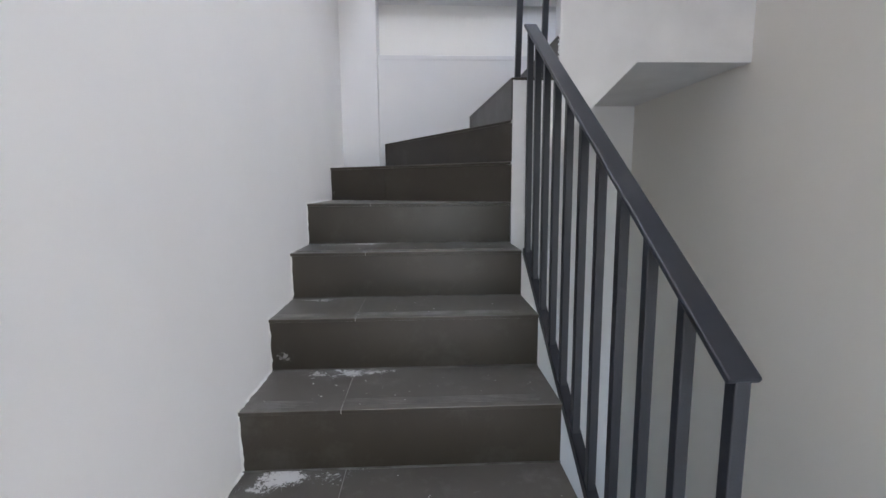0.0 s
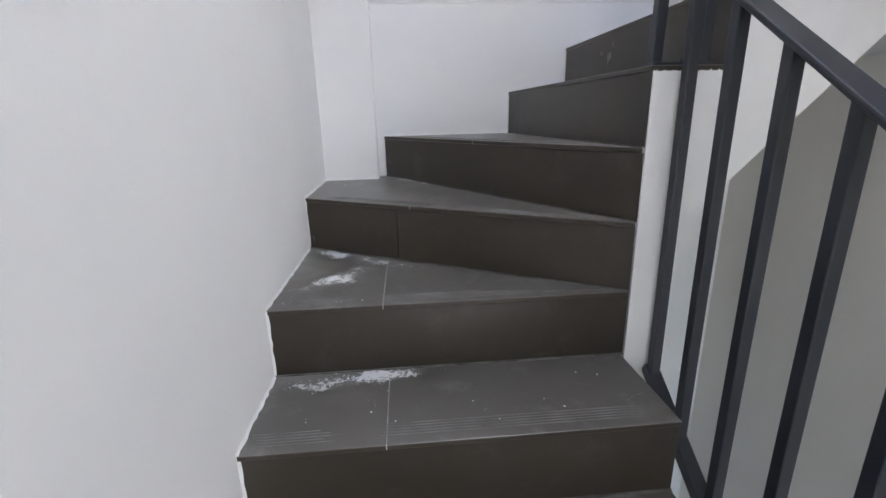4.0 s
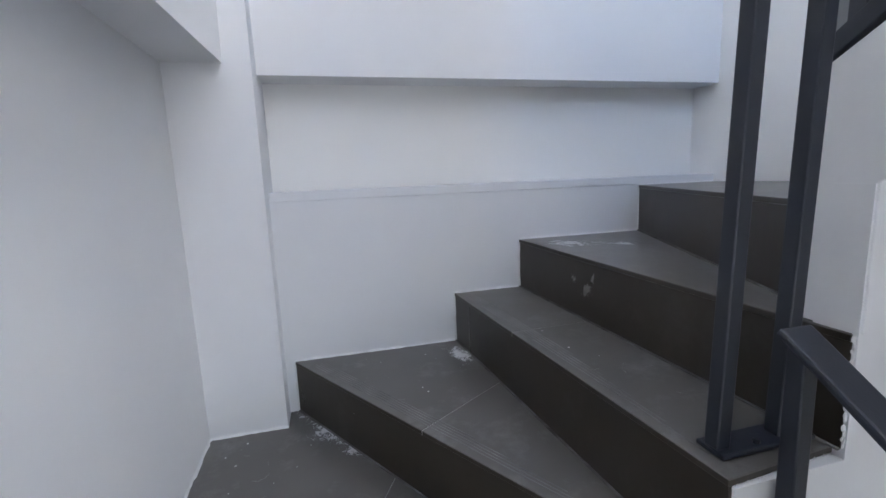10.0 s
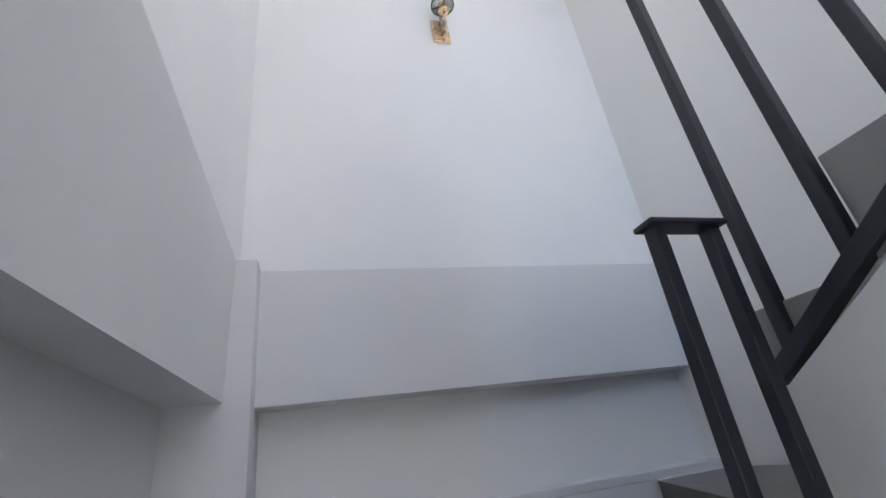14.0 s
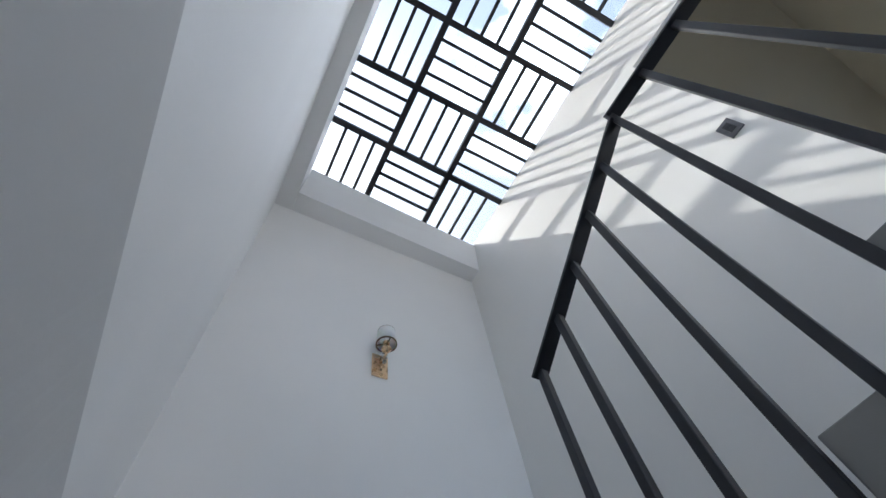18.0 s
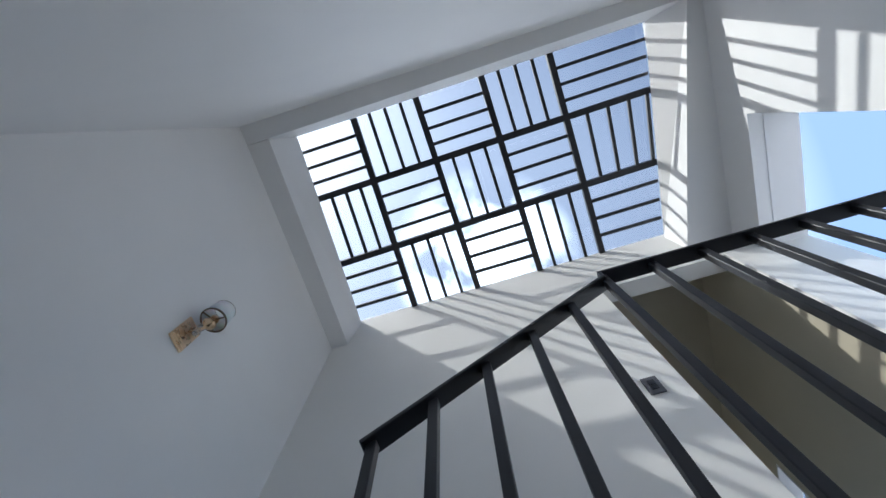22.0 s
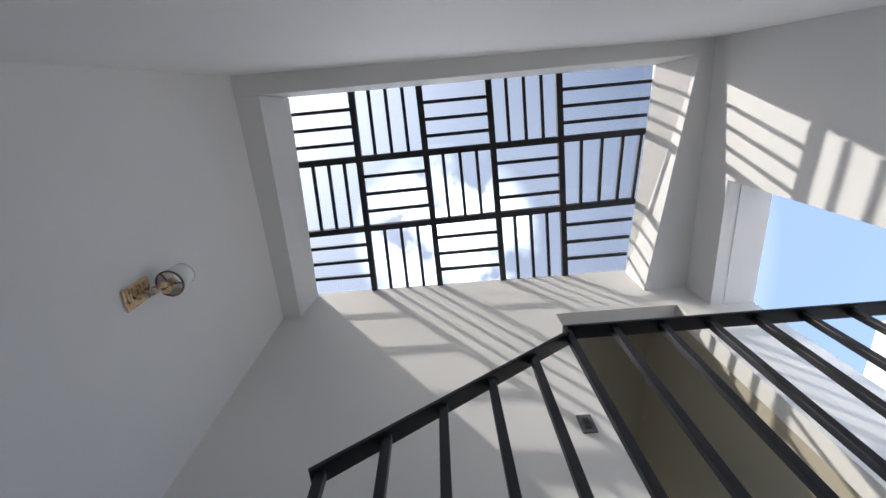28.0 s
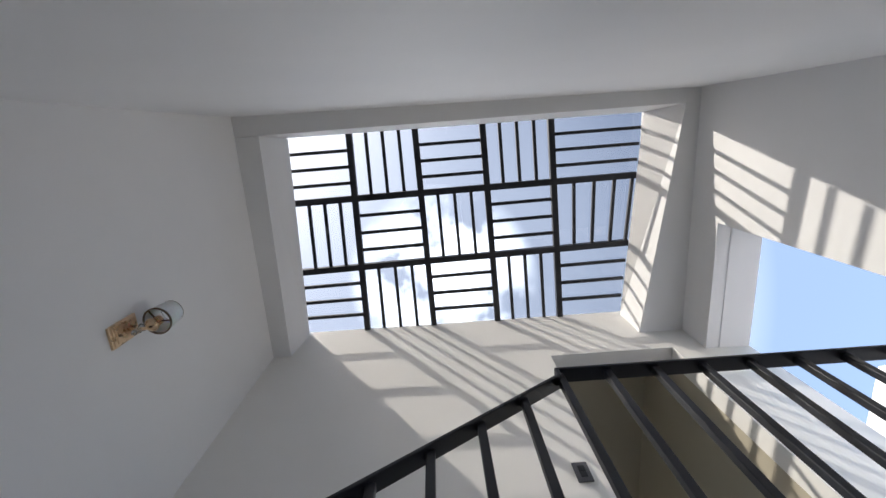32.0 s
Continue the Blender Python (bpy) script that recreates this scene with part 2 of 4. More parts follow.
M_SCRATCH = mottled("pale_scratch", (0.16, 0.155, 0.15), (0.33, 0.325, 0.315), 22.0, 0.8, 0.2, 160)
M_GRIP = mottled("scuffed_tile_ridge", (0.11, 0.105, 0.10), (0.24, 0.235, 0.225), 14.0, 0.5, 0.2, 200)


def tinted_glass(name, tint, gloss=0.06):
    """A thin tinted pane: it darkens what is seen through it and mirrors a little."""
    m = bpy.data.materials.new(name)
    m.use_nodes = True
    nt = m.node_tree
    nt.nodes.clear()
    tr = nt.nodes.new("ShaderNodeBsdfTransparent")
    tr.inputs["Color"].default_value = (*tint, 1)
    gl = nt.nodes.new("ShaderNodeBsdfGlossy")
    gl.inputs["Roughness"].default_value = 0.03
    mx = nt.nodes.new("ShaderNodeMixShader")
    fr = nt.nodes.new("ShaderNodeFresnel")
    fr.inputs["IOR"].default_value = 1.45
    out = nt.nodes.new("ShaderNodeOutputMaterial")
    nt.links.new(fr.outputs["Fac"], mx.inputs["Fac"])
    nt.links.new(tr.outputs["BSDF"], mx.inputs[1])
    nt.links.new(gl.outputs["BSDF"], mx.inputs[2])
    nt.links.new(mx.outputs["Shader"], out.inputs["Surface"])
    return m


# half-dark tint, added to dim the sky as seen from inside
M_GLASS = tinted_glass("sky_dimming_glass", (0.50, 0.525, 0.555))
M_SHADE = mottled("white_shade_fabric", (0.80, 0.80, 0.80), (0.86, 0.86, 0.86), 60.0, 0.8, 0.2, 500)
M_SHADE.node_tree.nodes["Principled BSDF"].inputs["Subsurface Weight"].default_value = 0.3
M_SHADE.node_tree.nodes["Principled BSDF"].inputs["Subsurface Scale"].default_value = 0.02
M_CRYSTAL = bpy.data.materials.new("crystal")
M_CRYSTAL.use_nodes = True
M_CRYSTAL.node_tree.nodes["Principled BSDF"].inputs["Transmission Weight"].default_value = 0.85
M_CRYSTAL.node_tree.nodes["Principled BSDF"].inputs["Roughness"].default_value = 0.05


def dust_material(name, colour):
    """Smeared white plaster powder: a ragged film that thins out to nothing."""
    m = bpy.data.materials.new(name)
    m.use_nodes = True
    nt = m.node_tree
    b = nt.nodes["Principled BSDF"]
    L = nt.links.new
    b.inputs["Base Color"].default_value = (*colour, 1)
    b.inputs["Roughness"].default_value = 0.9
    out = nt.nodes["Material Output"]
    co = nt.nodes.new("ShaderNodeTexCoord")
    info = nt.nodes.new("ShaderNodeObjectInfo")
    n = nt.nodes.new("ShaderNodeTexNoise")
    n.noise_dimensions = "4D"
    n.inputs["Scale"].default_value = 58.0
    n.inputs["Detail"].default_value = 9.0
    n.inputs["Roughness"].default_value = 0.7
    n.inputs["Distortion"].default_value = 1.6
    wv = nt.nodes.new("ShaderNodeMath")
    wv.operation = "MULTIPLY"
    wv.inputs[1].default_value = 30.0
    L(info.outputs["Random"], wv.inputs[0])
    L(wv.outputs["Value"], n.inputs["W"])
    L(co.outputs["Object"], n.inputs["Vector"])
    grad = nt.nodes.new("ShaderNodeTexGradient")
    grad.gradient_type = "SPHERICAL"
    mp = nt.nodes.new("ShaderNodeMapping")
    mp.inputs["Location"].default_value = (-1, -1, 0)
    mp.inputs["Scale"].default_value = (2, 2, 0)
    L(co.outputs["Generated"], mp.inputs["Vector"])
    L(mp.outputs["Vector"], grad.inputs["Vector"])
    low = nt.nodes.new("ShaderNodeTexNoise")
    low.noise_dimensions = "4D"
    low.inputs["Scale"].default_value = 11.0
    low.inputs["Detail"].default_value = 4.0
    low.inputs["Distortion"].default_value = 0.6
    L(wv.outputs["Value"], low.inputs["W"])
    L(co.outputs["Object"], low.inputs["Vector"])
    both = nt.nodes.new("ShaderNodeMath")
    both.operation = "MULTIPLY_ADD"
    both.inputs[1].default_value = 0.9
    L(low.outputs["Fac"], both.inputs[0])
    L(n.outputs["Fac"], both.inputs[2])
    mul = nt.nodes.new("ShaderNodeMath")
    mul.operation = "MULTIPLY_ADD"
    mul.inputs[1].default_value = 0.34
    L(grad.outputs["Fac"], mul.inputs[0])
    L(both.outputs["Value"], mul.inputs[2])
    ramp = nt.nodes.new("ShaderNodeValToRGB")
    ramp.color_ramp.elements[0].position, ramp.color_ramp.elements[1].position = 0.46, 0.56
    less = nt.nodes.new("ShaderNodeMath")
    less.operation = "SUBTRACT"
    less.inputs[1].default_value = 0.66
    L(mul.outputs["Value"], less.inputs[0])
    L(less.outputs["Value"], ramp.inputs["Fac"])
    tr = nt.nodes.new("ShaderNodeBsdfTransparent")
    mx = nt.nodes.new("ShaderNodeMixShader")
    L(ramp.outputs["Color"], mx.inputs["Fac"])
    L(tr.outputs["BSDF"], mx.inputs[1])
    L(b.outputs["BSDF"], mx.inputs[2])
    L(mx.outputs["Shader"], out.inputs["Surface"])
    return m


M_DUST = dust_material("plaster_powder", (0.62, 0.62, 0.61))
M_SMEAR = dust_material("plaster_smear", (0.20, 0.19, 0.18))


# ---- mesh helpers ----
def add_box(bm, x0, x1, y0, y1, z0, z1):
    v = [bm.verts.new((x, y, z)) for x in (x0, x1) for y in (y0, y1) for z in (z0, z1)]
    for f in ((0, 1, 3, 2), (4, 6, 7, 5), (0, 4, 5, 1), (2, 3, 7, 6), (0, 2, 6, 4), (1, 5, 7, 3)):
        bm.faces.new([v[i] for i in f])
    return v


def box(x0, x1, y0, y1, z0, z1, bevel=0.0, seg=2):
    bm = bmesh.new()
    add_box(bm, min(x0, x1), max(x0, x1), min(y0, y1), max(y0, y1), min(z0, z1), max(z0, z1))
    if bevel:
        bmesh.ops.bevel(bm, geom=bm.edges[:], offset=bevel, segments=seg, affect="EDGES", profile=0.5)
    return bm


def boxes(*dims, bevel=0.0):
    bm = bmesh.new()
    for d in dims:
        add_box(bm, *d)
    if bevel:
        bmesh.ops.bevel(bm, geom=bm.edges[:], offset=bevel, segments=1, affect="EDGES")
    return bm


def prism(pts, lo, hi, axis="z", bevel=0.0):
    """A polygon drawn out along an axis; pts are the other two coordinates in order."""
    place = {"z": lambda a, b, c: (a, b, c), "y": lambda a, b, c: (a, c, b), "x": lambda a, b, c: (c, a, b)}[axis]
    bm = bmesh.new()
    bot = [bm.verts.new(place(a, b, lo)) for a, b in pts]
    top = [bm.verts.new(place(a, b, hi)) for a, b in pts]
    n = len(pts)
    bm.faces.new(bot[::-1])
    bm.faces.new(top)
    for i in range(n):
        bm.faces.new((bot[i], bot[(i + 1) % n], top[(i + 1) % n], top[i]))
    bmesh.ops.recalc_face_normals(bm, faces=bm.faces[:])
    if bevel:
        bmesh.ops.bevel(bm, geom=bm.edges[:], offset=bevel, segments=2, affect="EDGES", profile=0.5)
    return bm


def lathe(profile, n=24, closed=False):
    """A turned shape about z from (radius, height) pairs."""
    bm = bmesh.new()
    rings = [[bm.verts.new((r * math.cos(2 * math.pi * i / n), r * math.sin(2 * math.pi * i / n), z)) for i in range(n)] for r, z in profile]
    loops = list(zip(rings, rings[1:])) + ([(rings[-1], rings[0])] if closed else [])
    for a, b in loops:
        for i in range(n):
            bm.faces.new((a[i], a[(i + 1) % n], b[(i + 1) % n], b[i]))
    if not closed:
        bm.faces.new(rings[0][::-1])
        bm.faces.new(rings[-1])
    bmesh.ops.recalc_face_normals(bm, faces=bm.faces[:])
    return bm


def bar(p, q, w, h, up=(0, 0, 1), bevel=0.002):
    """A rectangular bar from p to q: w across, h along up."""
    p, q = Vector(p), Vector(q)
    d = (q - p).normalized()
    side = d.cross(Vector(up)).normalized()
    top = side.cross(d).normalized()
    bm = bmesh.new()
    v = []
    for c in (p, q):
        for a, b in ((-1, -1), (1, -1), (1, 1), (-1, 1)):
            v.append(bm.verts.new(c + side * (a * w / 2) + top * (b * h / 2)))
    for f in ((0, 1, 2, 3), (7, 6, 5, 4), (0, 4, 5, 1), (1, 5, 6, 2), (2, 6, 7, 3), (3, 7, 4, 0)):
        bm.faces.new([v[i] for i in f])
    bmesh.ops.recalc_face_normals(bm, faces=bm.faces[:])
    if bevel:
        bmesh.ops.bevel(bm, geom=bm.edges[:], offset=bevel, segments=2, affect="EDGES", profile=0.5)
    return bm


def mesh_of(name, bm, material, smooth=False):
    me = bpy.data.meshes.new(name)
    bm.to_mesh(me)
    bm.free()
    me.materials.append(material)
    if smooth:
        for p in me.polygons:
            p.use_smooth = True
    return me


def structure(name, bm, material, label="", category=""):
    ob = new(name, mesh_of(name, bm, material))
    return tagged(ob, label, category, "", "structure")


def part(name, bm, material, parent, label="", smooth=False):
    ob = new(name, mesh_of(name, bm, material, smooth))
    ob.parent = parent
    if label:
        ob["label"] = label
    return ob


def thing(name, at, label, category, group="", kind=""):
    ob = new(name)
    ob.location = at
    bpy.context.view_layer.update()
    return tagged(ob, label, category, group, kind)


def under(name, bm, material, parent, label="", smooth=False):
    """A part modelled in world coordinates under a thing that stands elsewhere."""
    ob = part(name, bm, material, parent, label, smooth)
    root = parent
    loc = Vector((0, 0, 0))
    while root is not None:
        loc += root.location
        root = root.parent
    ob.data.transform(Matrix.Translation(-loc))
    return ob


# ---- the large structure ----
structure("floor", box(-0.12, XR + 0.12, -3.5, 2.1, Z_FLOOR - 0.15, Z_FLOOR), M_TILE, "dark grey tiled floor of the lower hall", "floor")
structure("wall_left", box(-0.14, 0.0, -3.5, YF, Z_FLOOR, Z_BEAM), M_LOW, "off-white stair wall", "wall")
beam = bmesh.new()
rows = [[beam.verts.new(p) for p in ((-0.14, y, Z_BEAM), (x, y, Z_BEAM), (0.160, y, Z_LEDGE), (-0.14, y, Z_LEDGE))] for y, x in ((-3.5, 0.094), *((0.6 + 0.0585 * k, 0.094 + 0.0029 * k) for k in range(21)))]
for a, b in zip(rows, rows[1:]):
    for i in range(4):
        beam.faces.new((a[i], a[(i + 1) % 4], b[(i + 1) % 4], b[i]))
beam.faces.new(rows[0][::-1])
beam.faces.new(rows[-1])
bmesh.ops.recalc_face_normals(beam, faces=beam.faces[:])
structure("beam_left", beam, M_LOW, "off-white beam along the stair wall", "beam")
structure("column", prism([(-0.14, 1.77), (0.226, 1.77), (0.226, YF), (-0.14, YF)], Z_FLOOR, Z_LEDGE, "z"), M_LOW, "off-white corner column", "column")
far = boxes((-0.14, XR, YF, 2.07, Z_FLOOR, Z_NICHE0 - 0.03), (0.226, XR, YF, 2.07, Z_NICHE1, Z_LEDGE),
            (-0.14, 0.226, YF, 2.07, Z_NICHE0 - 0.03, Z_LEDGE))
structure("wall_far", far, M_LOW, "off-white wall with a long shallow niche", "wall")
structure("trim_niche_sill", box(0.226, XR, YF - 0.0015, YF + 0.125, Z_NICHE0 - 0.03, Z_NICHE0, 0.003), M_LOW, "rough plastered niche sill", "sill")
structure("wall_niche_back", box(0.226, XR, YF + 0.125, 2.07, Z_NICHE0 - 0.03, Z_NICHE1), M_CREAM, "smooth cream-white back of the wall niche", "wall")
BR0, BR1, BRZ = -1.07, -0.205, 4.87        # opening to the taupe room
# lower part of the right wall; the stairwell's shade is in its colour
structure("wall_right_lower", boxes((XR, XR + 0.12, -3.5, 0.855, Z_FLOOR, Z_UP), (XR, XR + 0.12, 0.855, 2.1, Z_FLOOR, 1.3)), M_WALL_SHADED, "wall beside the lower flight, warm shade put into its colour", "wall")
right = boxes((XR, XR + 0.12, 0.855, 2.1, 1.3, Z_UP), (XR, XR + 0.12, BR1, 2.1, Z_UP, Z_TOP),
              (XR, XR + 0.12, Y_OUT, BR0, Z_UP, Z_TOP), (XR, XR + 0.12, BR0, BR1, BRZ, Z_TOP))
structure("wall_right", right, M_CREAM, "smooth cream-white painted wall with a tall doorway", "wall")
DX = 1.03                      # jamb of the terrace door
back = prism([(0.149, Y_BACK), (DX, Y_BACK), (DX + 0.07, Y_OUT), (0.149, Y_OUT)], Z_UP, Z_TOP)
for d in ((DX, XR, -1.37, Y_BACK, Z_HEAD, Z_TOP), (DX, XR, Y_OUT, -1.37, Z_HEAD - 0.006, Z_TOP), (0.149, XS - 0.02, Y_OUT, Y_BACK, 2.0, Z_UP)):
    add_box(back, *d)
structure("wall_back", back, M_WALL, "white painted wall with an open terrace doorway", "wall")
# end wall out of view; its opening is made up for the added fill lamp
structure("wall_hall_end", boxes((-0.14, 0.15, -3.6, -3.5, Z_FLOOR, 2.25), (1.8, XR + 0.12, -3.6, -3.5, Z_FLOOR, 2.25), (0.15, 1.8, -3.6, -3.5, 1.55, 2.25)), M_WALL, "plain white wall of the lower hall", "wall")
structure("ceiling_lower", box(-0.14, 1.10, -3.5, Y_OUT, 2.2, Z_UP), M_CEIL, "white ceiling of the lower hall", "ceiling")

def hexa(low, z0, high, z1):
    """A block between two four-cornered plans at two heights."""
    bm = bmesh.new()
    a = [bm.verts.new((x, y, z0)) for x, y in low]
    b = [bm.verts.new((x, y, z1)) for x, y in high]
    bm.faces.new(a[::-1])
    bm.faces.new(b)
    for k in range(4):
        bm.faces.new((a[k], a[(k + 1) % 4], b[(k + 1) % 4], b[k]))
    bmesh.ops.recalc_face_normals(bm, faces=bm.faces[:])
    return bm


XLU, YLU = 0.172, 1.836        # both walls of the light well lean in a little towards the top
structure("wall_left_upper", hexa([(-0.14, -1.6), (0.158, -1.6), (0.158, YU), (-0.14, YU)], Z_LEDGE, [(-0.14, -1.6), (XLU, -1.6), (XLU, YU), (-0.14, YU)], Z_TOP), M_WALL, "smooth white painted wall of the light well", "wall")
structure("wall_far_upper", hexa([(-0.14, YU), (XR, YU), (XR, 2.1), (-0.14, 2.1)], Z_LEDGE, [(-0.14, YLU - 0.006), (XR, YLU - 0.006), (XR, 2.1), (-0.14, 2.1)], Z_TOP), M_WALL, "smooth white painted wall of the light well", "wall")

ZT = 5.48
side = hexa([(0.149, Y_BACK), (0.262, Y_BACK), (0.300, YU), (0.149, YU)], Z_SHAFT, [(0.149, Y_BACK), (0.300, Y_BACK), (0.325, YU), (0.149, YU)], ZT)
add_box(side, 0.149, 0.296, Y_BACK, YU, ZT, Z_TOP)
structure("trim_skylight_side", side, M_CEIL, "white downstand beam beside the skylight", "beam")
far_beam = hexa([(0.302, 1.676), (XR, 1.703), (XR, YU), (0.302, YU)], Z_SHAFT, [(0.326, 1.595), (XR, 1.652), (XR, YU), (0.326, YU)], ZT)
add_box(far_beam, 0.326, XR, 1.67, YU, ZT, Z_TOP)
structure("trim_skylight_far", far_beam, M_CEIL, "white downstand beam beside the skylight", "beam")
back_beam = hexa([(0.264, -1.185), (XR, -0.950), (XR, Y_BACK), (0.264, Y_BACK)], Z_SHAFT, [(0.304, -1.064), (XR, -0.948), (XR, Y_BACK), (0.304, Y_BACK)], ZT)
add_box(back_beam, 0.304, XR, Y_BACK, -1.075, ZT, Z_TOP)
structure("ceiling_back", back_beam, M_CEIL, "white splayed ceiling edge of the skylight shaft", "ceiling")

# upper landing, terrace and the room beyond the doorway
structure("landing", box(XS - 0.02, XR, Y_OUT, 0.135, Z_UP - 0.24, Z_UP - 0.0125), M_CORE, "white plastered landing slab", "landing")
structure("terrace_floor", box(-1.0, 6.0, -9.0, Y_OUT, Z_UP - 0.25, Z_UP - 0.05), M_END, "grey tiled terrace floor", "terrace")
structure("terrace_parapet", boxes((-1.0, 6.0, -7.2, -7.0, Z_UP - 0.05, Z_UP + 1.0), bevel=0.01), M_WALL, "white painted terrace parapet", "parapet")
RX, RY0, RY1 = 5.2, -1.08, 2.1  # the taupe room
WX0, WX1, WZ0, WZ1 = 3.46, 4.70, 3.35, 4.60
structure("floor_room", box(XR + 0.12, RX, RY0, RY1, Z_UP - 0.2, Z_UP), M_TILE, "dark tiled floor of the small upper room", "floor")
structure("ceiling_room", box(XR + 0.12, RX, RY0, RY1, 5.25, 5.4), M_TAUPE, "taupe ceiling of the small upper room", "ceiling")
# the wall at RX, out of view, has an opening added to brighten the room
room = boxes((XR + 0.12, RX, RY1, RY1 + 0.12, Z_UP, 5.25), (RX, RX + 0.12, RY0, 0.0, Z_UP, 5.25), (RX, RX + 0.12, 1.9, RY1, Z_UP, 5.25), (RX, RX + 0.12, 0.0, 1.9, Z_UP, 2.7), (RX, RX + 0.12, 0.0, 1.9, 5.0, 5.25),
             (XR + 0.12, WX0, RY0 - 0.15, RY0, Z_UP, 5.25), (WX1, RX + 0.12, RY0 - 0.15, RY0, Z_UP, 5.25),
             (WX0, WX1, RY0 - 0.15, RY0, Z_UP, WZ0), (WX0, WX1, RY0 - 0.15, RY0, WZ1, 5.25))
structure("wall_room", room, M_TAUPE, "taupe walls of the small upper room", "wall")

structure("ground", box(-120.0, 120.0, -120.0, 120.0, -6.4, -6.0), M_ASPHALT, "dark asphalt ground round the houses", "ground")

# a white house across the way
house = thing("neighbour_house", (9.0, -13.0, -6.0), "white plastered house across the way with a stepped roofline", "house")
part("wall", box(-4.3, 5.0, -4.0, 3.0, 0.0, 16.5, 0.02), M_LOW, house)
part("roof_parapet", box(-2.5, 5.1, -4.1, 3.1, 16.5, 17.5, 0.02), M_LOW, house)
part("cornice", box(-4.45, 5.15, 3.0, 3.15, 15.9, 16.2, 0.02), M_CEIL, house)

# ---- staircase ----
stair = thing("staircase", (0, 0, Z_FLOOR), "winding staircase of dark tiled steps on white plaster", "staircase")


def half(poly, a, b, c):
    """The part of a polygon where a x + b y <= c."""
    out = []
    for (x0, y0), (x1, y1) in zip(poly, poly[1:] + poly[:1]):
        d0, d1 = a * x0 + b * y0 - c, a * x1 + b * y1 - c
        if d0 <= 0:
            out.append((x0, y0))
        if d0 * d1 < 0:
            s = d0 / (d0 - d1)
            out.append((x0 + s * (x1 - x0), y0 + s * (y1 - y0)))
    return out


# each step: plan outline of its tread, its nosing line, its level, and the tile seam (a, b, c)
STEPS = []
for i in range(-9, 4):
    y = i * T
    if i < 3:
        outline = [(0.002, y), (W, y), (W, y + T), (0.002, y + T)]
    else:
        outline = [(0.002, y), C1, (0.002, 1.335)]
    STEPS.append((outline, ((0.002, y), (W if i < 3 else C1[0], y if i < 3 else C1[1])), (i + 1) * H, (1, 0, 0.275 + 0.004 * (i % 3))))
STEPS += [
    ([(0.002, 1.335), C1, (0.258, YF - 0.002), (0.228, YF - 0.002), (0.228, 1.768), (0.002, 1.768)], ((0.002, 1.335), C1), 5 * H, (0.88, -0.476, -0.226)),
    ([(0.258, YF - 0.002), C1, (0.816, YF - 0.002)], ((0.258, YF - 0.002), C1), 6 * H, (0.545, -0.84, -0.806)),
    ([(0.816, YF - 0.002), C1, C2, (1.067, YF - 0.002)], ((0.816, YF - 0.002), C1), 7 * H, (0.03, -1, -1.399)),
    ([(1.067, YF - 0.002), (1.084, 0.806), (1.105, 0.812), (1.57, YF - 0.002)], ((1.067, YF - 0.002), (1.084, 0.806)), 8 * H, (0, 0, 1)),
    ([(1.57, YF - 0.002), (1.127, 0.862), (XR - 0.002, 1.42), (XR - 0.002, YF - 0.002)], ((1.57, YF - 0.002), (1.127, 0.862)), 9 * H, (0, 0, 1)),
    ([(XR - 0.002, 1.42), (1.27, 0.93), (XR - 0.002, 0.93)], ((XR - 0.002, 1.42), (1.27, 0.93)), ZF, (0, 0, 1)),
    ([(XR - 0.002, 0.93), (XS, 0.93), (XS, 0.70), (XR - 0.002, 0.70)], ((XR - 0.002, 0.93), (XS, 0.93)), ZG, (1, 0, 1.6)),
    ([(XR - 0.002, 0.70), (XS, 0.70), (XS, 0.415), (XR - 0.002, 0.415)], ((XR - 0.002, 0.70), (XS, 0.70)), ZH, (1, 0, 1.6)),
    ([(XR - 0.002, 0.415), (XS, 0.415), (XS, 0.145), (XR - 0.002, 0.145)], ((XR - 0.002, 0.415), (XS, 0.415)), ZI, (1, 0, 1.6)),
    ([(XR - 0.002, 0.145), (XS, 0.145), (XS, Y_OUT), (XR - 0.002, Y_OUT)], ((XR - 0.002, 0.145), (XS, 0.145)), Z_UP, (1, 0, 1.6)),
]
TILE = 0.012


